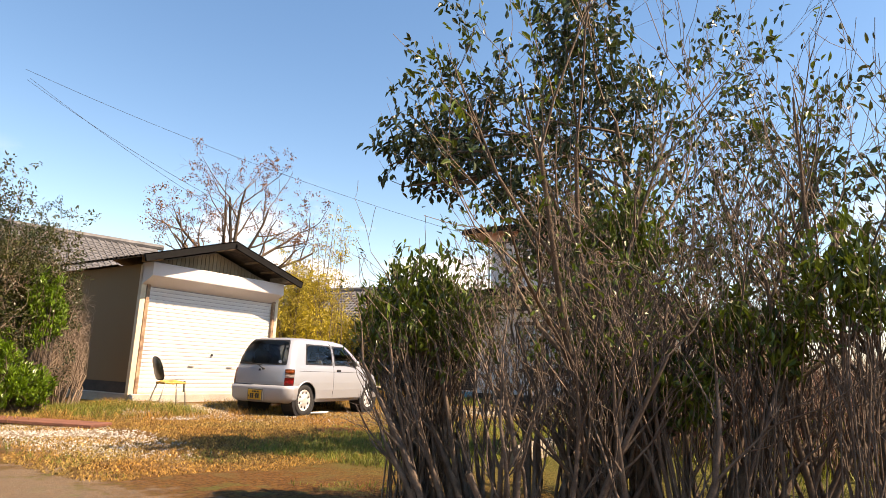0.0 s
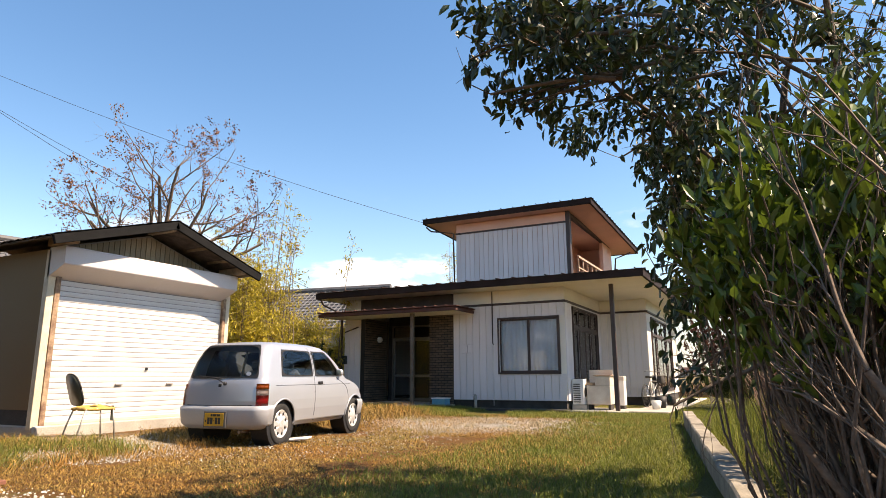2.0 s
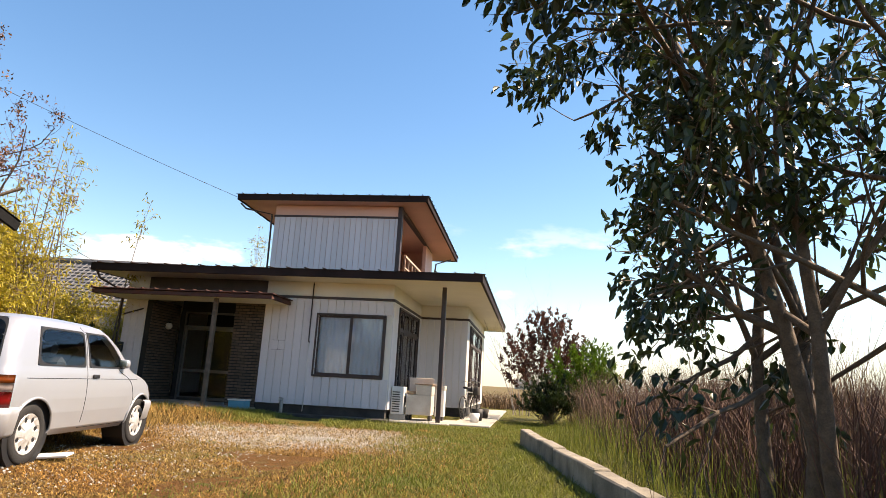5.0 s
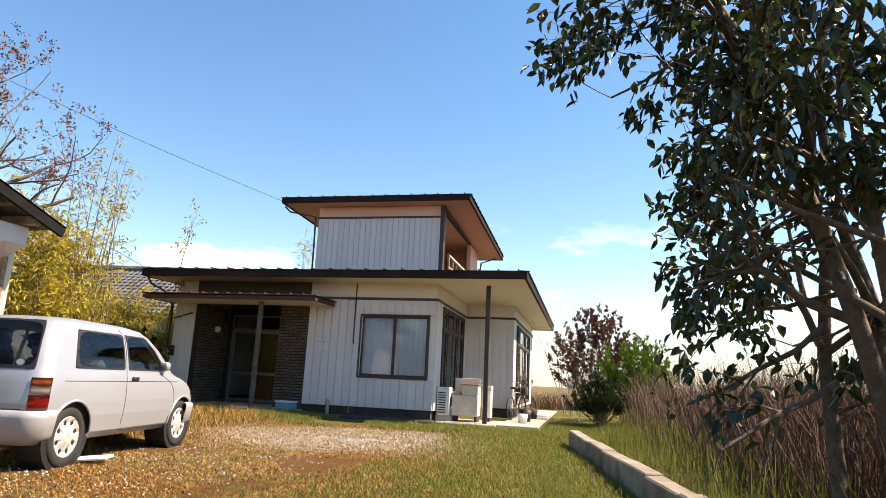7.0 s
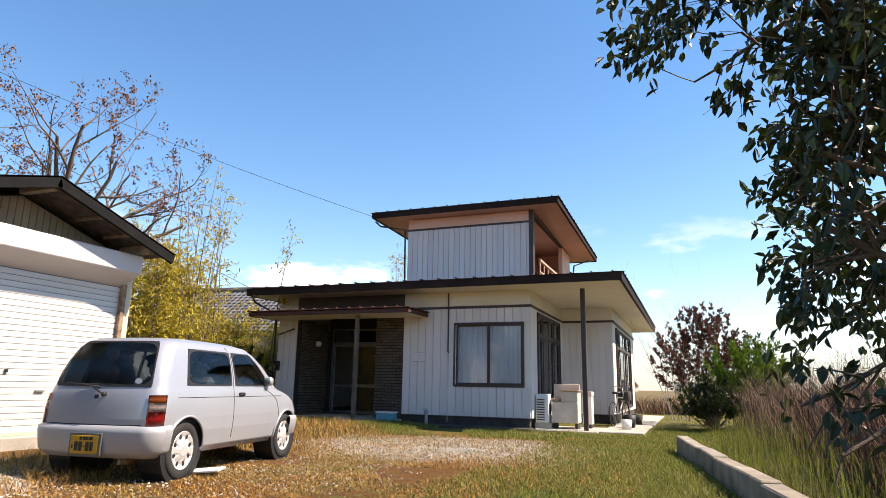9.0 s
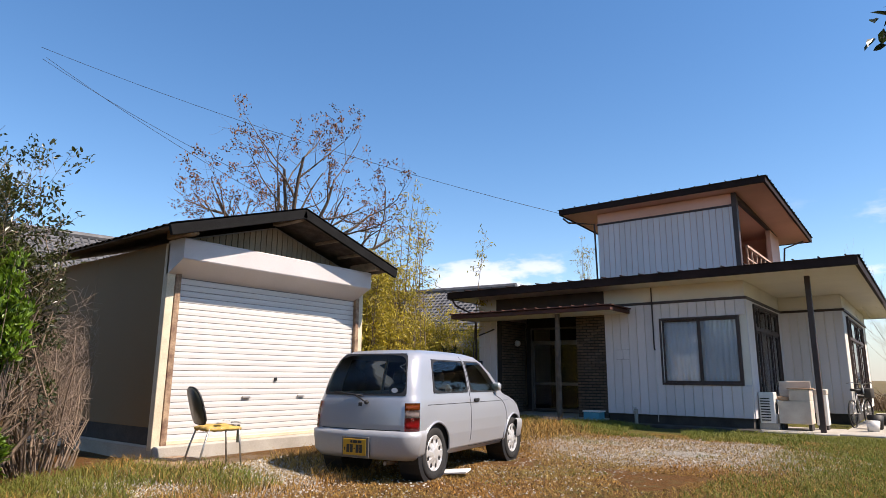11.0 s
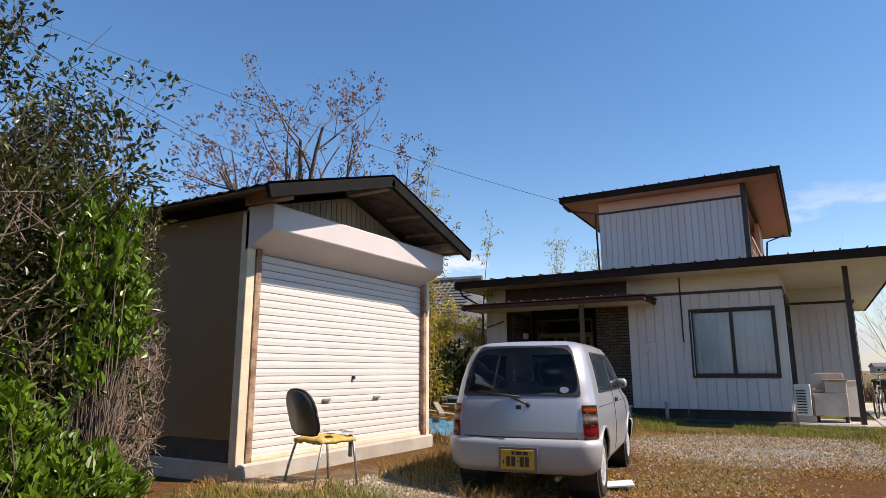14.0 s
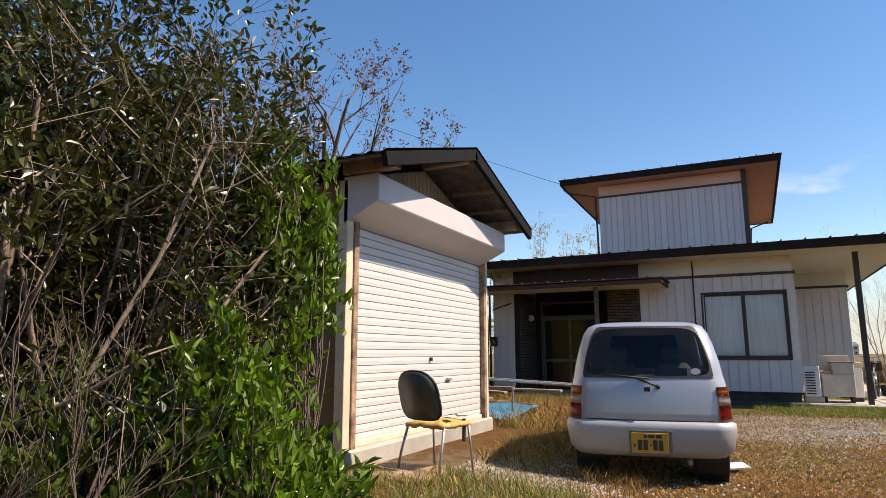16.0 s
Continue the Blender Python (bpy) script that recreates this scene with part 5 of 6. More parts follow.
twig_bush("stout_bush", "tall bush with stout dark brown stems", (-0.58, 2.15), 4, 3.3, 0.35, 37, "few olive leaves", LEAFM, 3, (0.06, 0.022), frac=0.3, low=1.5, stem_r=0.045, twig=BARK)
# hedge beside the shed
def hedge_side(p):
    """The hedge's face, leaning back from the drive."""
    return p[0] < -9.2 - 0.12 * p[2] and p[1] < 3.7 and p[0] < -7.85 - 0.7 * (p[1] - 0.52)


twig_bush("tall_hedge_bush", "tall hedge bush with grey stems and small olive leaves", (-10.55, 2.75), 40, 3.0, 1.0, 41, "small dark olive leaves", LEAFO, 6, (0.06, 0.025), frac=0.54, twig=HTWIG, spread=0.75, low=0.9, stem_r=0.023, lean=0.10, bound=hedge_side)
twig_bush("tall_hedge_bush", "tall hedge bush with grey stems and small olive leaves", (-10.4, 1.75), 40, 2.9, 1.0, 42, "small dark olive leaves", LEAFO, 6, (0.06, 0.025), frac=0.54, twig=HTWIG, spread=0.75, low=0.5, stem_r=0.023, lean=0.10, bound=hedge_side)
twig_bush("tall_hedge_bush", "tall hedge bush with grey stems and small olive leaves", (-11.5, 2.9), 30, 3.3, 1.0, 43, "small dark olive leaves", LEAFD, 6, (0.055, 0.022), frac=0.9, twig=TWIG, spread=0.7, low=0.5, stem_r=0.018, lean=0.10, bound=hedge_side)
twig_bush("bare_bush", "bare grey twiggy bush beside the shed wall", (-11.1, 3.95), 80, 2.0, 0.75, 44, depth=3, spread=1.0, twig=HTWIG, lean=0.0, stem_r=0.013, bound=lambda p: p[0] < -5.25 - 1.76 * (p[1] - 1.05) and p[0] < -10.1 and p[1] < 4.9 and p[2] < 2.15)
clump("leafy_bush", "bright green leafy bush climbing the hedge", (-9.68, 2.92, 1.4), 0.27, 6, (0.075, 0.03), LEAFB, 45, 110, 2.7)
clump("leafy_bush", "dense bright green bush at the foot of the hedge", (-9.5, 2.7, 0.42), 0.40, 6, (0.08, 0.031), LEAFB, 46, 100, 0.9)
clump("leafy_bush", "mid-green leafy bush inside the hedge", (-9.45, 2.3, 0.8), 0.32, 6, (0.07, 0.027), LEAFB, 48, 60, 1.3)
clump("leafy_bush", "dark green bush at the foot of the hedge", (-9.85, 1.95, 0.6), 0.4, 4, (0.06, 0.024), LEAFM, 47, 90, 1.2)
twig_bush("bare_bush", "bare brown twigs at the foot of the hedge", (-10.0, 1.5), 40, 1.3, 0.8, 49, depth=3)


# bare tree behind the shed
def bare_tree():
    w = Wood(52)
    base = (-14.85, 9.8, 0.0)
    w.bound = lambda p: p[2] < 7.6 - 0.16 * (p[1] - 9.8) ** 2
    t = thing("bare_tree", "bare spring tree with brown seed clusters at its tips", "tree", base)
    w.limb([base, (-14.85, 9.85, 1.6), (-14.85, 9.9, 3.2)], [0.16, 0.14, 0.12], 8)
    for d, ln in (((-0.5, 0.1, 1), 2.4), ((0.1, -0.4, 1), 2.5), ((0.55, 0.45, 1), 2.4), ((0.2, 0.9, 0.8), 2.6), ((-0.3, -0.9, 0.8), 2.4), ((0.75, 1.0, 0.3), 2.6), ((-0.1, -1.0, 0.3), 2.3), ((0.6, -0.5, 0.9), 2.8)):
        w.grow((-14.85, 9.9, 3.1), d, ln, 0.07, 3, (3, 3, 4), 0.10, 0.7, 0.12, 0.52, 1, 6, 6)
    mesh_of("trunk", w.v, w.f, BARK, t, "grey bare branches", True)
    s, y = np.array(w.sites)[4::5], np.array(w.ways)[4::5]
    ok = w.rng.rand(len(s)) < 0.8
    v, f = foliage(w.rng, s[ok], y[ok], 14, 0.07, 0.035, -0.2, 0.06, 0.3, 0.5)
    mesh_of("seed_mass", v, f, BUD, t, "brown seed clusters")


bare_tree()


# bamboo between shed and house
def bamboo(name, label, x0, x1, y0, y1, n, h0, h1, seed, per, mat=BAMBOO):
    rng = np.random.RandomState(seed)
    t = thing(name, label, "bamboo", ((x0 + x1) / 2, (y0 + y1) / 2, 0))
    w = Wood(seed)
    sites, ways = [], []
    for k in range(n):
        x, y, h = rng.uniform(x0, x1), rng.uniform(y0, y1), rng.uniform(h0, h1)
        b = rng.normal(0, 0.35, 2)
        pts = [np.array([x + b[0] * s * s, y + b[1] * s * s, h * s * (1 - 0.08 * s * s)]) for s in np.linspace(0, 1, 7)]
        w.limb(pts, [0.018, 0.018, 0.016, 0.013, 0.01, 0.006, 0.003], 4)
        for j in range(per):
            s = rng.uniform(0.12, 1.0)
            p = np.array([np.interp(s, np.linspace(0, 1, 7), [q[c] for q in pts]) for c in range(3)])
            d = rng.normal(0, 1, 3)
            d[2] = abs(d[2]) * 0.6
            d /= np.linalg.norm(d)
            e = p + d * rng.uniform(0.15, 0.5)
            w.limb([p, e], [0.004, 0.002], 3)
            for q in (0.5, 0.75, 1.0):
                sites.append(p + (e - p) * q)
                ways.append(d)
    mesh_of("culm", w.v, w.f, TWIG, t, "thin bamboo culms", True)
    v, f = foliage(rng, sites, ways, 3, 0.14, 0.032, 0.45, 0.06, 0.1, 0.5)
    mesh_of("leaf_mass", v, f, mat, t, "yellow-green narrow leaves")


bamboo("bamboo_thicket", "yellow-green bamboo thicket behind the shed", -15.4, -13.2, 10.6, 13.6, 56, 2.2, 4.4, 61, 60)
bamboo("bamboo_thicket", "yellow-green bamboo thicket beside the house", -17.5, -14.8, 14.0, 18.5, 56, 1.8, 3.3, 62, 50)
bamboo("bamboo_thicket", "tall thin bamboo behind the house", -17.0, -12.5, 27.5, 31.0, 22, 6.0, 8.2, 63, 26)
bamboo("bamboo_thicket", "tall thin bamboo beside the bare tree", -15.2, -13.6, 12.5, 15.5, 12, 5.2, 6.6, 64, 24)
# dark undergrowth below the bamboo
clump("dark_shrub", "dark shrub below the bamboo", (-14.3, 13.4, 0.9), 0.9, 5, (0.10, 0.04), LEAFD, 65, 80, 0.9)
clump("dark_shrub", "dark shrub beside the house wall", (-14.6, 15.6, 1.0), 0.8, 5, (0.10, 0.04), LEAFD, 66, 80, 1.1)
# far bushes right of the house
clump("reddish_shrub", "dark reddish shrub at the garden's end", (-2.9, 20.6, 1.7), 1.35, 8, (0.10, 0.045), LEAFR, 71, 170, 1.15)
clump("green_shrub", "fresh green shrub in the garden", (-2.0, 18.2, 1.2), 1.0, 8, (0.12, 0.035), LEAFB, 72, 110, 1.0)
clump("dark_shrub", "dark low shrub in the garden", (-2.9, 17.6, 0.6), 0.8, 7, (0.10, 0.04), LEAFD, 73, 90, 0.8)
twig_bush("bare_bush", "pale bare bush at the field's edge", (-3.6, 23.5), 10, 4.0, 1.0, 74, depth=3, twig=PALEBARK, stem_r=0.02)

# ---- kerb, reeds, grass, gravel ----
def kerb():
    a, b = Vector((-3.62, 12.2, 0)), Vector((-2.33, 3.4, 0))
    run = (b - a).length
    along = (b - a).normalized()
    k = thing("kerb_wall", "low weathered concrete kerb along the lawn", "kerb", (a.x, a.y, 0), kind="structure")
    n = 9
    w = run / n
    turn = math.degrees(math.atan2(along.y, along.x))
    for i in range(n):
        c = a + along * (i + 0.5) * w
        bm = bmesh.new()
        box(bm, -w / 2 + 0.004, -0.085, -0.15, w / 2 - 0.004, 0.085, 0.235, bevel=0.014)
        for v in bm.verts:
            v.co.z += 0.012 * noise.noise(Vector((v.co.x * 3 + i, v.co.y * 5, 1)))
        o = part("kerb_stone", bm, KERB, k, local=True)
        o.matrix_basis = k.matrix_basis.inverted() @ pose(c.x + 0.13, c.y, 0.006 * (-1) ** i, 0, 0.4 * (-1) ** i, turn + 0.5 * math.sin(i * 2.1))


kerb()


def scatter(rng, n, x0, x1, y0, y1, ok=None):
    x, y = rng.uniform(x0, x1, n), rng.uniform(y0, y1, n)
    if ok is not None:
        k = ok(x, y)
        x, y = x[k], y[k]
    z = np.array([ground_height(p, q) for p, q in zip(x, y)])
    return np.stack([x, y, z - 0.005], 1)


def free(x, y):
    """Open ground: outside the house, the shed and the car's wheels."""
    k = ~((x > -14) & (x < -4.9) & (y > 15.6)) & ~((x > -14.7) & (x < -10.3) & (y > 4.9) & (y < 8.3))
    k &= ~((np.abs(x + 2.845 + (y - 7.8) * 0.1466) < 0.11) & (y > 3.3) & (y < 12.3))
    k &= ~((x > -10.4) & (x < -10) & (y > 4.9) & (y < 8.3)) & ~((x > -6.2) & (x < -4.2) & (y > 15.0))
    return k


RN = np.random.RandomState(8)


def patchy(x, y, s, seed):
    return np.array([noise.noise(Vector((p * s, q * s, seed))) for p, q in zip(x, y)])


def stuff(name, mats, label, category):
    v, f = merge(mats[0])
    return tagged(mesh_of(name, v, f, mats[1]), label, category, kind="stuff")


def lawn():
    right = scatter(RN, 52000, -5.6, -2.7, 3.0, 18.0, lambda x, y: free(x, y) & (RN.rand(len(x)) < np.clip((x + 5.9 + 1.2 * patchy(x, y, 0.6, 1)) / 1.3, 0, 1)))
    bed = scatter(RN, 9000, -3.0, 3.0, 3.5, 17.0, lambda x, y: free(x, y) & (x > -2.72 - (y - 7.8) * 0.1466))
    near_house = scatter(RN, 15000, -13.5, -5.5, 12.6, 15.2, lambda x, y: free(x, y) & (patchy(x, y, 0.8, 3) > -0.1))
    edge = scatter(RN, 7000, -10.6, -8.7, 2.2, 5.3, lambda x, y: free(x, y) & (patchy(x, y, 0.9, 5) + (-9.4 - x) * 0.5 > -0.15))
    tufts = scatter(RN, 34000, -9.5, -2.5, 1.2, 15, lambda x, y: free(x, y) & (patchy(x, y, 1.1, 7) > 0.28))
    stuff("green_grass", ([blades(RN, right, 0.085, 0.0045, 0.4), blades(RN, bed, 0.22, 0.005, 0.35), blades(RN, near_house, 0.12, 0.005, 0.4), blades(RN, edge, 0.15, 0.004, 0.45), blades(RN, tufts, 0.055, 0.004, 0.5)], GRASSG), "short green grass with weeds on the yard", "grass")
    dry = scatter(RN, 170000, -10.2, -3.8, 1.0, 13.6, lambda x, y: free(x, y) & (patchy(x, y, 0.9, 9) > -0.35) & ((((x + 6.8) / 2.0) ** 2 + ((y - 11.0) / 1.7) ** 2 + 1.6 * patchy(x, y, 1.6, 13) > 1.0) | (RN.rand(len(x)) < 0.6)))
    long_ = scatter(RN, 14000, -10.8, -8.4, 2.2, 9.6, lambda x, y: free(x, y) & (patchy(x, y, 1.0, 11) > 0.0))
    behind = scatter(RN, 9000, -14.0, -9.0, 8.4, 13.0, lambda x, y: free(x, y))
    stuff("dry_grass", ([blades(RN, dry, 0.05, 0.0045, 0.9, 0.5), blades(RN, long_, 0.16, 0.004, 0.5), blades(RN, behind, 0.25, 0.006, 0.5)], GRASSD), "dry brown grass over the drive", "grass")


lawn()


def reeds():
    a = scatter(RN, 9000, -2.4, 6.5, 7.5, 20.0, lambda x, y: (x > -2.5 + np.maximum(0, (13 - y)) * 0.12))
    b = scatter(RN, 5000, -1.6, 6.5, 5.5, 16.0)
    stuff("dry_reeds", ([blades(RN, a, 1.25, 0.0055, 0.16, 0.18), blades(RN, b, 1.5, 0.005, 0.13, 0.12)], REED), "dry beige reeds beyond the kerb", "reeds")
    c = scatter(RN, 13000, -2.2, 6.5, 7.0, 18.0)
    near = scatter(RN, 9000, -1.9, 3.0, 4.6, 9.5, lambda x, y: x > -2.3 - (y - 7.8) * 0.1466)
    stuff("red_brown_stalks", ([blades(RN, c, 1.15, 0.006, 0.2, 0.15), blades(RN, near, 1.05, 0.005, 0.2, 0.15)], REEDR), "red-brown dead weed stalks beyond the kerb", "weeds")
    d = scatter(RN, 2500, -3.0, 0.5, 4.5, 13.0, lambda x, y: x > -2.68 - (y - 7.8) * 0.1466)
    stuff("tall_green_stems", ([blades(RN, d, 0.6, 0.004, 0.15, 0.1)], GRASSG), "tall green weed stems behind the kerb", "weeds")


reeds()


def gravel():
    rng = np.random.RandomState(5)
    pts = []
    for x, y, rx, ry, n in ((-6.8, 11.0, 2.2, 1.8, 14000), (-9.5, 5.0, 1.1, 1.3, 8000), (-7.4, 2.2, 2.2, 0.8, 4500), (-7.9, 7.4, 1.6, 2.4, 2200)):
        a, q = rng.uniform(0, 2 * math.pi, n), np.sqrt(rng.rand(n)) * rng.uniform(0.8, 1.25, n)
        pts.append(np.stack([x + rx * q * np.cos(a), y + ry * q * np.sin(a)], 1))
    p = np.concatenate(pts)
    p = p[free(p[:, 0], p[:, 1])]
    vs, fs = [], []
    for i, (x, y) in enumerate(p):
        s = rng.uniform(0.005, 0.016)
        z = ground_height(x, y)
        k = len(vs)
        t = rng.uniform(0, 6.28)
        for a in range(4):
            r = s * rng.uniform(0.7, 1.2)
            vs.append((x + r * math.cos(t + a * 1.57), y + r * math.sin(t + a * 1.57), z - 0.002))
        for a in range(4):
            r = s * rng.uniform(0.4, 0.7)
            vs.append((x + r * math.cos(t + a * 1.57), y + r * math.sin(t + a * 1.57), z + s * rng.uniform(0.4, 0.8)))
        fs += [(k, k + 1, k + 5, k + 4), (k + 1, k + 2, k + 6, k + 5), (k + 2, k + 3, k + 7, k + 6), (k + 3, k, k + 4, k + 7), (k + 4, k + 5, k + 6, k + 7)]
    tagged(raw("gravel", vs, fs, STONE), "pale grey gravel scattered on the drive", "gravel", kind="stuff")


gravel()

# ---- things in the yard ----
def chair():
    at = (-10.02, 5.33, ground_height(-10.0, 5.3))
    c = thing("stacking_chair", "worn stacking chair, dark back, torn yellow foam seat", "chair", at, -12)

    def cp(name, bm, mat, label="", smooth=False):
        return part(name, bm, mat, c, label, smooth=smooth, local=True)

    sh, hw = 0.40, 0.19  # seat height, half width; front is +y here
    for x in (-1, 1):
        bm = bmesh.new()
        tube(bm, [(x * hw, -0.16, sh), (x * (hw + 0.02), -0.22, 0.2), (x * (hw + 0.03), -0.27, 0.0)], 0.011, 8)
        cp("leg", bm, STEEL, "steel tube leg", True)
        bm = bmesh.new()
        tube(bm, [(x * hw, 0.17, sh - 0.01), (x * (hw + 0.01), 0.19, 0.2), (x * (hw + 0.015), 0.21, 0.0)], 0.011, 8)
        cp("leg", bm, STEEL, "steel tube leg", True)
    bm = bmesh.new()
    tube(bm, [(-hw, 0.19, sh - 0.01), (hw, 0.19, sh - 0.01), (hw, -0.17, sh), (-hw, -0.17, sh), (-hw, 0.19, sh - 0.01)], 0.011, 8)
    cp("seat_frame", bm, STEEL, "steel seat frame", True)
    # torn seat: uneven foam
    bm = bmesh.new()
    bmesh.ops.create_grid(bm, x_segments=14, y_segments=12, size=1)
    for v in bm.verts:
        e = max(abs(v.co.x), abs(v.co.y))
        v.co = Vector((v.co.x * 0.2, v.co.y * 0.19, sh + 0.035 + 0.018 * noise.noise(Vector((v.co.x * 3, v.co.y * 3, 4))) - 0.03 * e**4))
    bmesh.ops.solidify(bm, geom=bm.faces[:], thickness=0.03)
    cp("seat", bm, FOAM, "torn yellow foam seat", True)
    for x, y, r in ((0.13, 0.16, 0.06), (-0.15, 0.14, 0.05), (0.16, -0.05, 0.045), (0.02, 0.19, 0.04)):
        bm = bmesh.new()
        q = [bm.verts.new((x + r * math.cos(a) * (0.7 + 0.5 * random.random()), y + r * math.sin(a) * (0.7 + 0.5 * random.random()), sh + 0.05 + 0.01 * random.random())) for a in np.linspace(0, 6.28, 9)[:-1]]
        bm.faces.new(q)
        bmesh.ops.solidify(bm, geom=bm.faces[:], thickness=0.003)
        cp("torn_cover", bm, VINYL, "torn dark vinyl scrap")
    bm = bmesh.new()
    box(bm, 0.12, 0.17, 0.24, 0.15, 0.2, sh + 0.03, bevel=0.005)
    cp("hanging_strip", bm, VINYL, "hanging torn vinyl strip")
    # back: rounded panel with rim
    n = 28
    loop = []
    for k in range(n):
        a = 2 * math.pi * k / n
        u, w = math.cos(a), math.sin(a)
        e = 2.6 if w > 0 else 5.0
        d = (abs(u) ** e + abs(w) ** e) ** (-1 / e)
        loop.append((0.2 * u * d, 0.19 * w * d))

    def bpt(x, h, off):
        lean = 0.3
        z = sh + 0.24 + h
        return Vector((x, -0.19 - lean * (h + 0.2) - 0.10 * (0.2**2 - x * x) * 4 + off, z))
    bm = bmesh.new()
    for off in (-0.014, 0.014):
        ring = [bm.verts.new(bpt(x, h, off)) for x, h in loop]
        mid = bm.verts.new(bpt(0, 0, off * 1.6))
        for k in range(n):
            bm.faces.new((ring[k], ring[(k + 1) % n], mid) if off > 0 else (ring[(k + 1) % n], ring[k], mid))
        if off < 0:
            first = ring
    for k in range(n):
        bm.faces.new((first[k], first[(k + 1) % n], ring[(k + 1) % n], ring[k]))
    cp("backrest", bm, VINYL, "dark olive vinyl backrest", True)
    bm = bmesh.new()
    tube(bm, [bpt(x * 1.02, h * 1.02, 0) for x, h in loop + loop[:1]], 0.012, 6)
    cp("back_frame", bm, BLACKP, "dark rim of the backrest", True)


chair()


def air_conditioner():
    x0, x1, y0, y1 = -6.66, -6.36, 16.02, 16.32
    t = thing("air_conditioner", "white outdoor air conditioner unit by the house corner", "air conditioner", (-6.45, 16.2, 0))
    part("body", boxes((x0, y0, 0.16, x1, y1, 0.79), bevel=0.012), ACW, t, "white metal casing")
    for i in range(9):
        part("louvre", boxes((x0 + 0.03, y0 - 0.012, 0.21 + i * 0.055, x1 - 0.09, y0 - 0.002, 0.235 + i * 0.055), bevel=0.002), DARKC, t)
    bm = bmesh.new()
    rod(bm, (x1 + 0.001, (y0 + y1) / 2, 0.46), (x1 + 0.012, (y0 + y1) / 2, 0.46), 0.12, 24)
    part("fan_grille", bm, DARKC, t, "dark round fan grille")
    for y in (y0, y1 - 0.08):
        part("foot", boxes((x0 - 0.02, y, 0.0, x1 + 0.05, y + 0.08, 0.16), bevel=0.01), CONC, t, "concrete foot block")


air_conditioner()


def cabinet():
    t = thing("stove_cabinet", "old beige enamel cabinet with stepped rusty top", "cabinet", (-6.20, 16.45, 0))
    part("body", boxes((-6.32, 16.15, 0.16, -5.72, 16.60, 0.62), bevel=0.01), BEIGE, t, "beige enamel body")
    part("upper_body", boxes((-6.10, 16.16, 0.62, -5.72, 16.60, 0.86), bevel=0.01), BEIGE, t)
    part("top", boxes((-6.13, 16.13, 0.86, -5.69, 16.62, 0.885), bevel=0.006), RUSTY, t, "rust-brown top board")
    part("back_panel", boxes((-6.35, 16.60, 0.16, -5.75, 16.64, 1.02), bevel=0.006), BEIGE, t, "beige back panel")
    part("ledge", boxes((-6.33, 16.17, 0.63, -6.11, 16.59, 0.70), bevel=0.006), RUSTY, t, "rust-brown ledge")
    for x in (-6.30, -5.80):
        part("foot", boxes((x, 16.20, 0.02, x + 0.06, 16.55, 0.16)), DARKC, t)


cabinet()
# Separate added box in place of the cabinet's white right side.
part_box = thing("cabinet_side_box", "white box on a dark stand, standing in for the cabinet's white side", "box", (-5.55, 16.90, 0))
part("case", boxes((-5.72, 16.75, 0.12, -5.50, 17.05, 0.75), bevel=0.01), ACW, part_box, "white case")
part("lid", boxes((-5.73, 16.74, 0.75, -5.49, 17.06, 0.86), bevel=0.01), BEIGE, part_box, "pale lid")
part("stand", boxes((-5.70, 16.77, 0.03, -5.52, 17.03, 0.12)), DARKC, part_box)


def bicycle(at, rz):
    t = thing("bicycle", "old bicycle with a pale frame by the garden window", "bicycle", at, rz)

    def bp2(name, bm, mat, label=""):
        return part(name, bm, mat, t, label, smooth=True, local=True)
    for x in (-0.5, 0.5):
        bm = bmesh.new()
        tube(bm, [(x + 0.29 * math.cos(a), 0, 0.3 + 0.29 * math.sin(a)) for a in np.linspace(0, 2 * math.pi, 25)], 0.018, 6)
        w = bp2("wheel", bm, RUBBER, "dark tyre")
        bm = bmesh.new()
        for k in range(8):
            a = math.pi * k / 8
            rod(bm, (x + 0.28 * math.cos(a), 0, 0.3 + 0.28 * math.sin(a)), (x - 0.28 * math.cos(a), 0, 0.3 - 0.28 * math.sin(a)), 0.002, 4)
        p = bp2("spokes", bm, STEEL, "thin steel spokes")
        p.parent = w
    bm = bmesh.new()
    for a, b in (((-0.5, 0, 0.3), (-0.05, 0, 0.3)), ((-0.05, 0, 0.3), (-0.2, 0, 0.78)), ((-0.05, 0, 0.3), (0.34, 0, 0.62)), ((-0.5, 0, 0.3), (-0.17, 0, 0.7)), ((-0.18, 0, 0.7), (0.32, 0, 0.68)), ((0.5, 0, 0.3), (0.28, 0, 0.92))):
        rod(bm, a, b, 0.015, 8)
    bp2("frame", bm, STEEL, "pale steel frame")
    bm = bmesh.new()
    tube(bm, [(0.1, -0.25, 0.95), (0.22, -0.2, 0.98), (0.28, 0, 0.93), (0.22, 0.2, 0.98), (0.1, 0.25, 0.95)], 0.011, 6)
    bp2("handlebar", bm, STEEL, "steel handlebar")
    bm = bmesh.new()
    box(bm, -0.32, -0.09, 0.78, -0.08, 0.09, 0.84, bevel=0.03)
    bp2("saddle", bm, BLACKP, "black saddle")
    bm = boxes((0.34, -0.14, 0.62, 0.6, 0.14, 0.85), bevel=0.02)
    bp2("basket", bm, DARKC, "dark front basket")


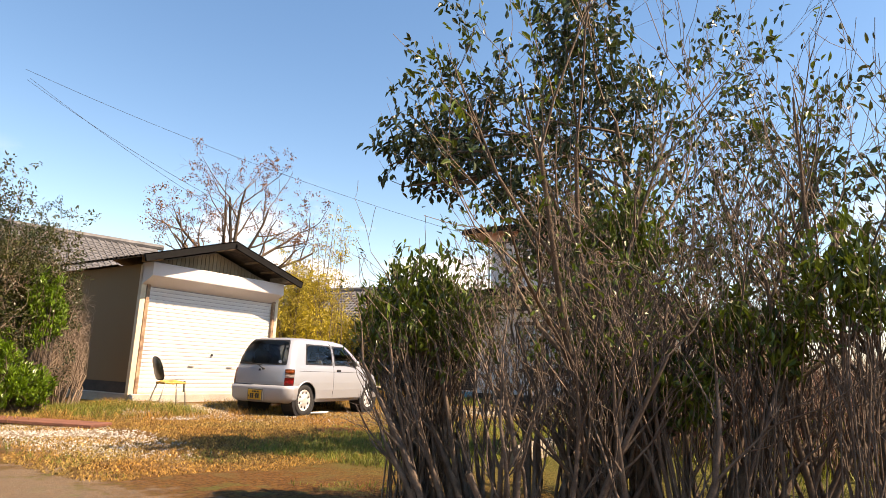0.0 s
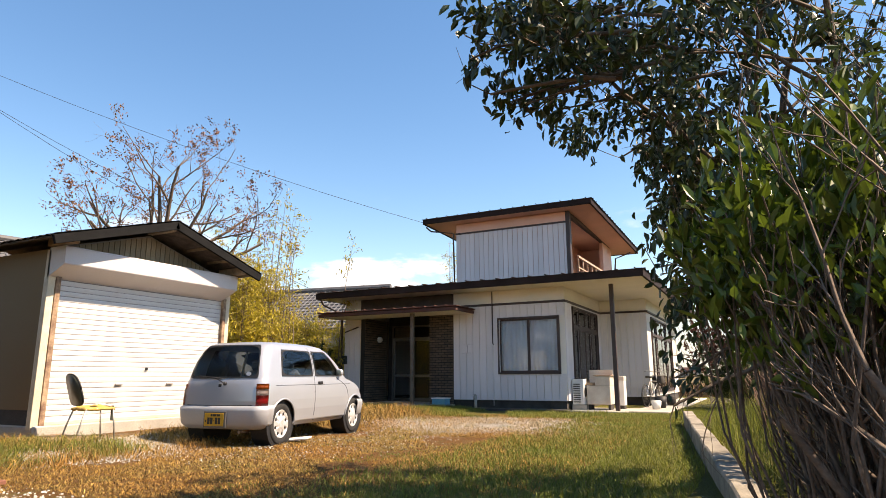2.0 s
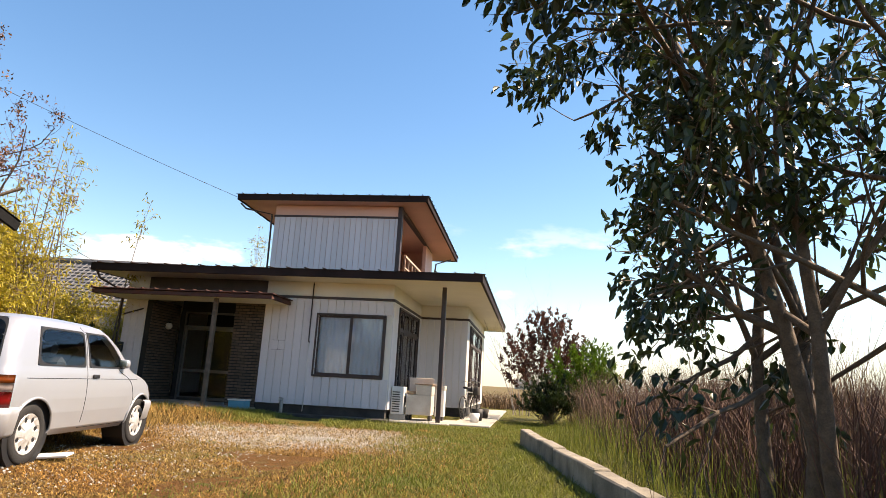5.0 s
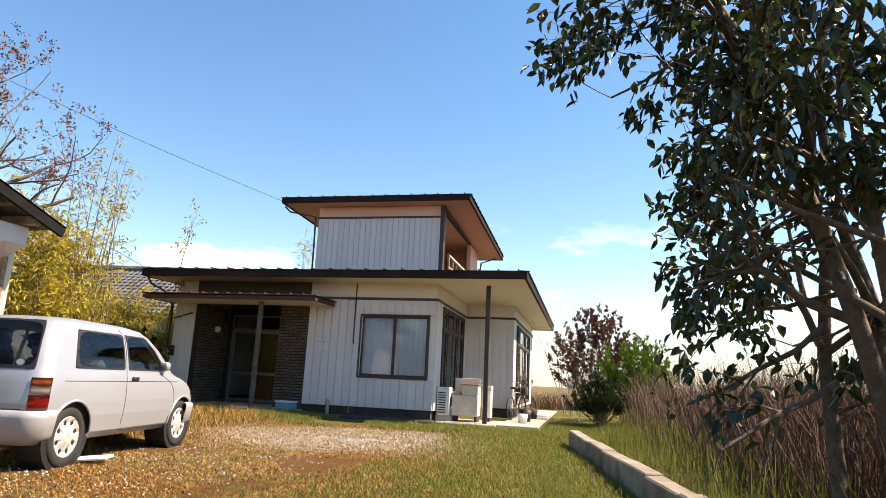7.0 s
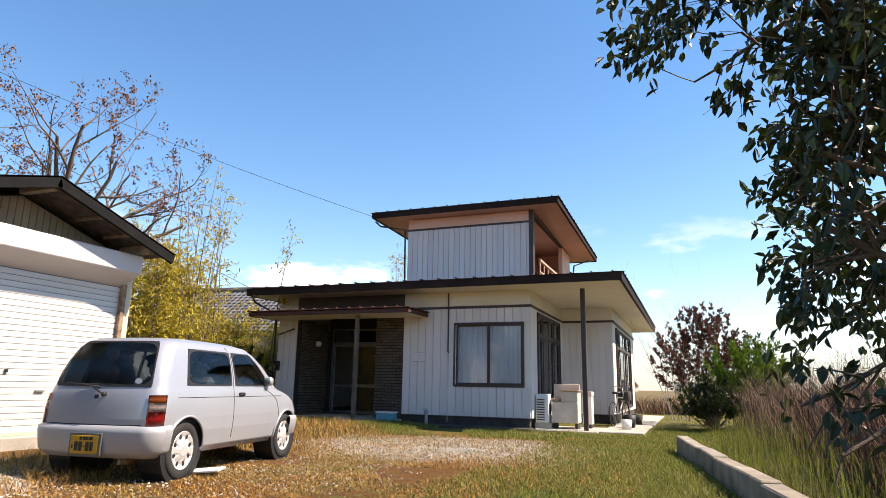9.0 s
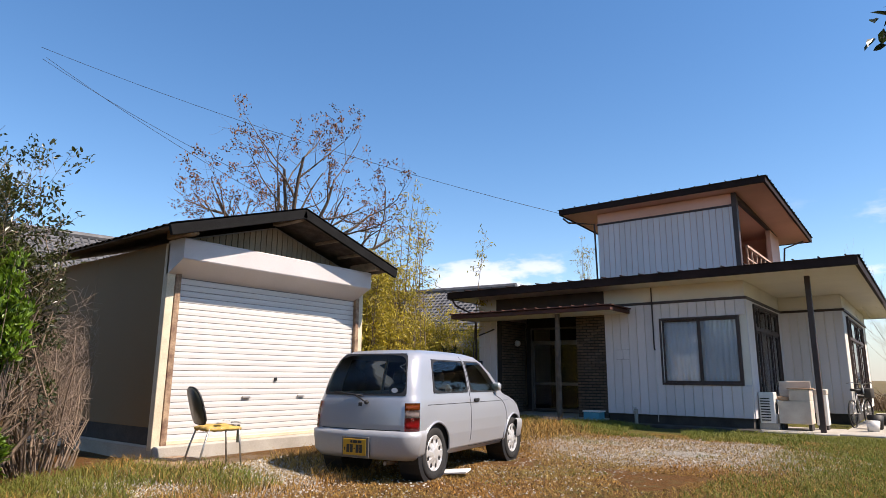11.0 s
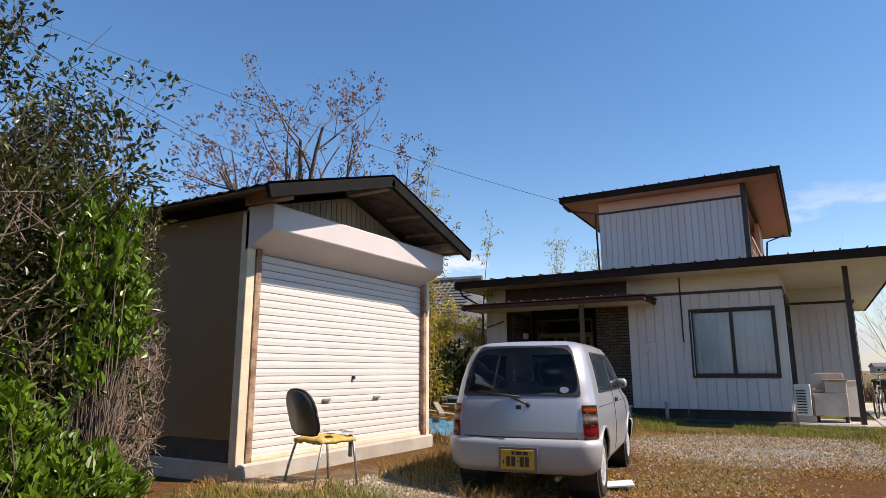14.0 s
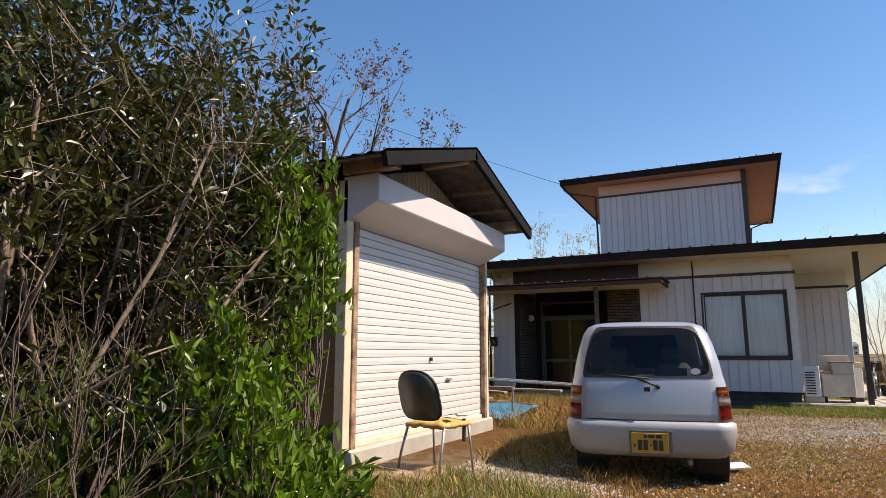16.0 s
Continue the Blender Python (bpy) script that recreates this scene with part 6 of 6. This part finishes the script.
bicycle((-5.05, 18.4, 0.03), 78)
for x, y, r, h_, m_, lb in ((-4.75, 17.7, 0.16, 0.3, BLACKP, "black plant pot on the concrete path"), (-4.75, 16.9, 0.13, 0.22, ACW, "white plastic bucket on the concrete path"), (-4.7, 19.3, 0.15, 0.26, DARKC, "dark plant pot on the concrete path")):
    bm = bmesh.new()
    bmesh.ops.create_cone(bm, cap_ends=True, segments=16, radius1=r * 0.75, radius2=r, depth=h_, matrix=Matrix.Translation((x, y, 0.03 + h_ / 2)))
    bmesh.ops.bevel(bm, geom=[e for e in bm.edges if len(e.link_faces) == 2 and abs(e.verts[0].co.z - e.verts[1].co.z) < 1e-4], offset=0.012, segments=2, affect="EDGES")
    tagged(part("pot", bm, m_, smooth=True), lb, "pot", "pots on the path")
# concrete path along the house
tagged(part("path", boxes((X2 + 0.05, 15.75, -0.1, -4.3, 26, 0.035), (-6.68, 15.6, -0.1, X2 + 0.05, 17.3, 0.03), bevel=0.015), CONC), "pale concrete path along the house", "path", kind="structure")
tagged(part("apron", boxes((XL, W - 0.42, -0.1, -6.6, W + 0.04, 0.05), bevel=0.015), DARKC), "dark concrete strip along the house wall", "path", kind="structure")


def standpipe(x):
    t = thing("standpipe", "grey water standpipe with tap before the house", "tap", (x, 15.4, 0))
    bm = bmesh.new()
    rod(bm, (x, 15.4, 0.0), (x, 15.4, 0.38), 0.04, 10)
    part("post", bm, CONC, t, "grey pipe", True)
    bm = bmesh.new()
    rod(bm, (x, 15.4, 0.34), (x, 15.27, 0.34), 0.018, 8)
    rod(bm, (x, 15.28, 0.34), (x, 15.27, 0.27), 0.014, 8)
    rod(bm, (x - 0.04, 15.33, 0.4), (x + 0.04, 15.33, 0.4), 0.01, 6)
    part("spout", bm, STEEL, t, "metal tap", True)


standpipe(-9.1)
bin_ = thing("blue_crate", "blue plastic crate beside the entrance pier", "crate", (-10.05, 15.25, 0))
part("wall", boxes((-10.25, 15.1, 0.02, -9.86, 15.13, 0.28), (-10.25, 15.37, 0.02, -9.86, 15.4, 0.28), (-10.25, 15.13, 0.02, -10.22, 15.37, 0.28), (-9.89, 15.13, 0.02, -9.86, 15.37, 0.28), bevel=0.006), TEAL, bin_, "blue plastic sides")
part("bottom", boxes((-10.22, 15.13, 0.02, -9.89, 15.37, 0.05)), TEAL, bin_)
part("rim", boxes((-10.27, 15.08, 0.28, -9.84, 15.12, 0.31), (-10.27, 15.38, 0.28, -9.84, 15.42, 0.31), (-10.27, 15.12, 0.28, -10.23, 15.38, 0.31), (-9.88, 15.12, 0.28, -9.84, 15.38, 0.31), bevel=0.006), ACW, bin_, "pale rim")
# meter box on the boards, pipes, cable
mb = thing("meter_cover", "small flat cover on the white boards", "cover", (-9.5, W, 1.5))
part("plate", boxes((-9.62, W - 0.034, 1.5, -9.3, W - 0.024, 1.72), bevel=0.004), SIDING, mb, "painted cover plate")
part("seam", boxes((-9.463, W - 0.038, 1.5, -9.457, W - 0.033, 1.72), (-9.62, W - 0.038, 1.496, -9.3, W - 0.033, 1.502), (-9.62, W - 0.038, 1.718, -9.3, W - 0.033, 1.724), bevel=0), GROOVE, mb)
lampb = thing("wall_box", "black switch box on the white wall", "box", (-13.6, W, 1.3))
part("case", boxes((-13.66, W - 0.11, 1.25, -13.5, W - 0.024, 1.5), bevel=0.01), BLACKP, lampb, "black case")


def pipe(name, label, pts, r, mat):
    bm = bmesh.new()
    tube(bm, pts, r, 8)
    return tagged(part(name, bm, mat, smooth=True), label, "pipe")


# This first run stands for a thin cable, not a rainwater pipe.
pipe("downpipe", "dark brown cable beside the front window, drawn thick", [(-8.70, W - 0.05, ZS - 0.02), (-8.70, W - 0.05, 1.75), (-8.68, W - 0.05, 1.7)], 0.016, TRIM)
pipe("wall_cable", "thin white cable down the boards", [(-8.70, W - 0.04, 1.7), (-8.69, W - 0.04, 0.9), (-8.70, W - 0.04, 0.1)], 0.008, ACW)
pipe("downpipe", "dark rainwater pipe at the house corner", [(-14.0, 14.95, ZS), (-13.95, 15.05, 3.0), (-13.7, W - 0.06, 2.75), (-13.68, W - 0.06, 0.1)], 0.028, TRIM)
pipe("downpipe", "dark rainwater pipe of the upper storey", [(-12.45, 18.78, 6.05), (-12.3, 18.85, 5.9), (-11.56, 19.14, 5.8), (-11.52, 19.16, 3.4)], 0.03, TRIM)
pipe("downpipe", "dark rainwater pipe at the upper back corner", [(-6.75, 25.9, 5.85), (-7.3, 25.6, 5.6), (-7.5, 25.45, 3.4)], 0.03, TRIM)
pipe("wall_pipe", "dark diagonal pipe on the white wall", [(-13.6, W - 0.05, 2.2), (-13.1, W - 0.05, 2.35)], 0.02, TRIM)
bm = bmesh.new()
bmesh.ops.create_uvsphere(bm, u_segments=14, v_segments=10, radius=0.09, matrix=Matrix.Translation((-12.85, 16.5, 2.0)))
lamp = thing("porch_lamp", "white globe porch lamp, unlit", "lamp", (-12.9, 16.5, 1.9))
part("globe", bm, ACW, lamp, "white globe", True)
part("bracket", boxes((-12.93, 16.46, 2.07, -12.8, 16.54, 2.11)), BLACKP, lamp)

# board under the car's side, red-brown plank at the drive, sheets and timber behind the shed
bm = boxes((-0.15, -0.1, 0, 0.15, 0.1, 0.02), bevel=0.004)
o = tagged(part("white_board", bm, ACW), "white board lying beside the car wheel", "board")
o.matrix_basis = pose(-7.86, 6.85, 0.045, 3, -5, 20)
bm = boxes((-0.75, -0.22, 0, 0.75, 0.22, 0.04), bevel=0.006)
o = tagged(part("brown_plank", bm, PLANK), "red-brown plank lying by the hedge", "plank")
o.matrix_basis = pose(-8.3, 2.55, ground_height(-8.3, 2.5) + 0.01, 0, 1, 30)
bm = boxes((-0.4, -0.3, 0, 0.4, 0.3, 0.06), bevel=0.02)
o = tagged(part("paving_slab", bm, RUSTY), "rusty brown slab before the shed", "slab")
o.matrix_basis = pose(-10.28, 5.05, ground_height(-10.3, 5.05) + 0.0, 0, 0, 5)


def blue_sheet():
    bm = bmesh.new()
    n, m_ = 60, 8
    g = [[bm.verts.new((-12.2 + 1.5 * i / n, 9.0 + 1.3 * j / m_, 0.16 + 0.010 * math.cos(i * math.pi) + 0.10 * (j / m_) + 0.015 * math.sin(i * 0.2))) for j in range(m_ + 1)] for i in range(n + 1)]
    for i in range(n):
        for j in range(m_):
            bm.faces.new((g[i][j], g[i + 1][j], g[i + 1][j + 1], g[i][j + 1]))
    bmesh.ops.solidify(bm, geom=bm.faces[:], thickness=0.006)
    tagged(part("blue_sheet", bm, SHEETB), "blue corrugated plastic sheet lying behind the shed", "sheet")


blue_sheet()
rs = random.Random(4)
for i in range(9):
    L_ = rs.uniform(0.9, 2.2)
    bm = boxes((-L_ / 2, -0.05, 0, L_ / 2, 0.05, 0.045), bevel=0.005)
    o = tagged(part("timber", bm, TIMBER), "weathered loose timber in dry grass behind the shed", "timber", "loose timber behind the shed")
    o.matrix_basis = pose(rs.uniform(-12.8, -11.2), rs.uniform(10.4, 12.6), 0.05 + 0.05 * i, rs.uniform(-4, 4), rs.uniform(-6, 6), rs.uniform(-60, 60))


def trestle(x, y, rz):
    t = thing("metal_trestle", "grey metal trestle frame in the grass", "trestle", (x, y, 0.05), rz)
    for a in (-0.25, 0.25):
        bm = bmesh.new()
        rod(bm, (-0.9, a, 0.62), (0.9, a, 0.5), 0.018, 6)
        part("rail", bm, STEEL, t, "pale metal rail", local=True)
        for b_ in (-0.5, 0.5):
            bm = bmesh.new()
            rod(bm, (b_, a, 0.0), (b_, a, 0.56), 0.018, 6)
            part("leg", bm, STEEL, t, local=True)


trestle(-10.55, 10.1, 20)

# wires
for p, q, sag in (((-26.5, 8.1, 12.0), (-12.5, 18.7, 6.2), 0.35), ((-26.5, 8.3, 11.7), (-14.05, 15.0, 3.35), 0.4), ((-26.5, 8.2, 11.6), (-15.5, 13.0, 5.0), 0.3)):
    p, q = Vector(p), Vector(q)
    pipe("overhead_wire", "thin black overhead wire to the house", [p.lerp(q, k / 16) - Vector((0, 0, 4 * sag * (k / 16) * (1 - k / 16))) for k in range(17)], 0.007, WIRE)


# ---- beyond the yard ----
def far_house(at, rz, w, d, hw_, hr, wallm, roofm, label, tiles=False):
    t = thing("far_house", label, "house", at, rz)
    bm = boxes((-w / 2, -d / 2, 0, w / 2, d / 2, hw_), bevel=0.02)
    wl_ = part("wall", bm, wallm, t, local=True)
    bm = bmesh.new()
    e = 0.6
    pts = [(-w / 2 - e, -d / 2 - e, hw_ - 0.05), (w / 2 + e, -d / 2 - e, hw_ - 0.05), (w / 2 + e, d / 2 + e, hw_ - 0.05), (-w / 2 - e, d / 2 + e, hw_ - 0.05), (-w / 2 - e * 0.4, 0, hw_ + hr), (w / 2 + e * 0.4, 0, hw_ + hr)]
    v = [bm.verts.new(p) for p in pts]
    for f in ((0, 1, 5, 4), (2, 3, 4, 5), (1, 2, 5), (3, 0, 4), (3, 2, 1, 0)):
        bm.faces.new([v[k] for k in f])
    if tiles:
        for i in range(int(w / 0.3)):
            x = -w / 2 - e + (i + 0.5) * 0.3
            for sy in (-1, 1):
                rod(bm, (x, sy * (d / 2 + e), hw_ - 0.03), (x, 0, hw_ + hr + 0.01), 0.05, 6)
        for i in range(int((d / 2 + e) / 0.3)):
            y = d / 2 + e - i * 0.3
            z = hw_ + (hr + 0.05) * (1 - y / (d / 2 + e)) - 0.03
            for sy in (-1, 1):
                box(bm, -w / 2 - e, sy * y - 0.02, z - 0.01, w / 2 + e, sy * y + 0.02, z + 0.035)
        rod(bm, (-w / 2 - e, 0, hw_ + hr + 0.08), (w / 2 + e, 0, hw_ + hr + 0.08), 0.16, 8)
    part("roof", bm, roofm, t, local=True)
    n = max(2, int(w / 2.4))
    for i in range(n):
        x = -w / 2 + (i + 0.5) * w / n
        for z in ((1.0,) if hw_ < 4 else (1.0, 3.6)):
            wi = part("window", boxes((x - 0.6, -d / 2 - 0.05, z, x + 0.6, -d / 2 + 0.02, z + 1.1), bevel=0.01), ALU, t, local=True)
            part("pane", boxes((x - 0.52, -d / 2 - 0.07, z + 0.08, x + 0.52, -d / 2 - 0.055, z + 1.02), bevel=0), ROOM_SHADE, wi, "dark glass", local=True)
    return t


far_house((-27.5, 30.0, 0), 8, 11, 7, 3.4, 2.6, FARW, TILE, "neighbouring house with weathered wall and grey tiled roof", True)
far_house((-32, 12, 0), 80, 10, 7, 4.4, 2.4, FARW, TILE, "neighbouring house with grey tiled roof behind the hedge", True)
rs = random.Random(9)
for i in range(16):
    x = -70 + i * 13 + rs.uniform(-4, 4)
    far_house((x * 2.2, 400 + rs.uniform(-40, 80), 0), rs.uniform(-20, 20), rs.uniform(9, 15), 8, rs.choice((3.2, 5.6)), rs.uniform(1.8, 2.6), rs.choice((FARW, CREAM, ACW)), rs.choice((TILE, RUST, TILE)), "distant village house across the fields")
# low bank and hedge at the field's edge
rb_ = np.random.RandomState(77)
fx = rb_.uniform(-12, 8, 5000)
pts = np.stack([fx, rb_.uniform(28, 31, 5000), np.zeros(5000)], 1)
v, f = blades(rb_, pts, 0.8, 0.02, 0.3)
tagged(mesh_of("bank_grass", v, f, REED), "dry brown grass on the field bank", "grass", kind="stuff")

# bricks of the entrance
bricks(pier, (PX, W + 0.02), (XL, W + 0.02), 0.12, 2.6, (0, -1), 0.2, 0.07)
bricks(bwall, (XB + 0.14, W + 0.02), (XB + 0.14, YD), 0.12, 2.6, (1, 0), 0.2, 0.07)
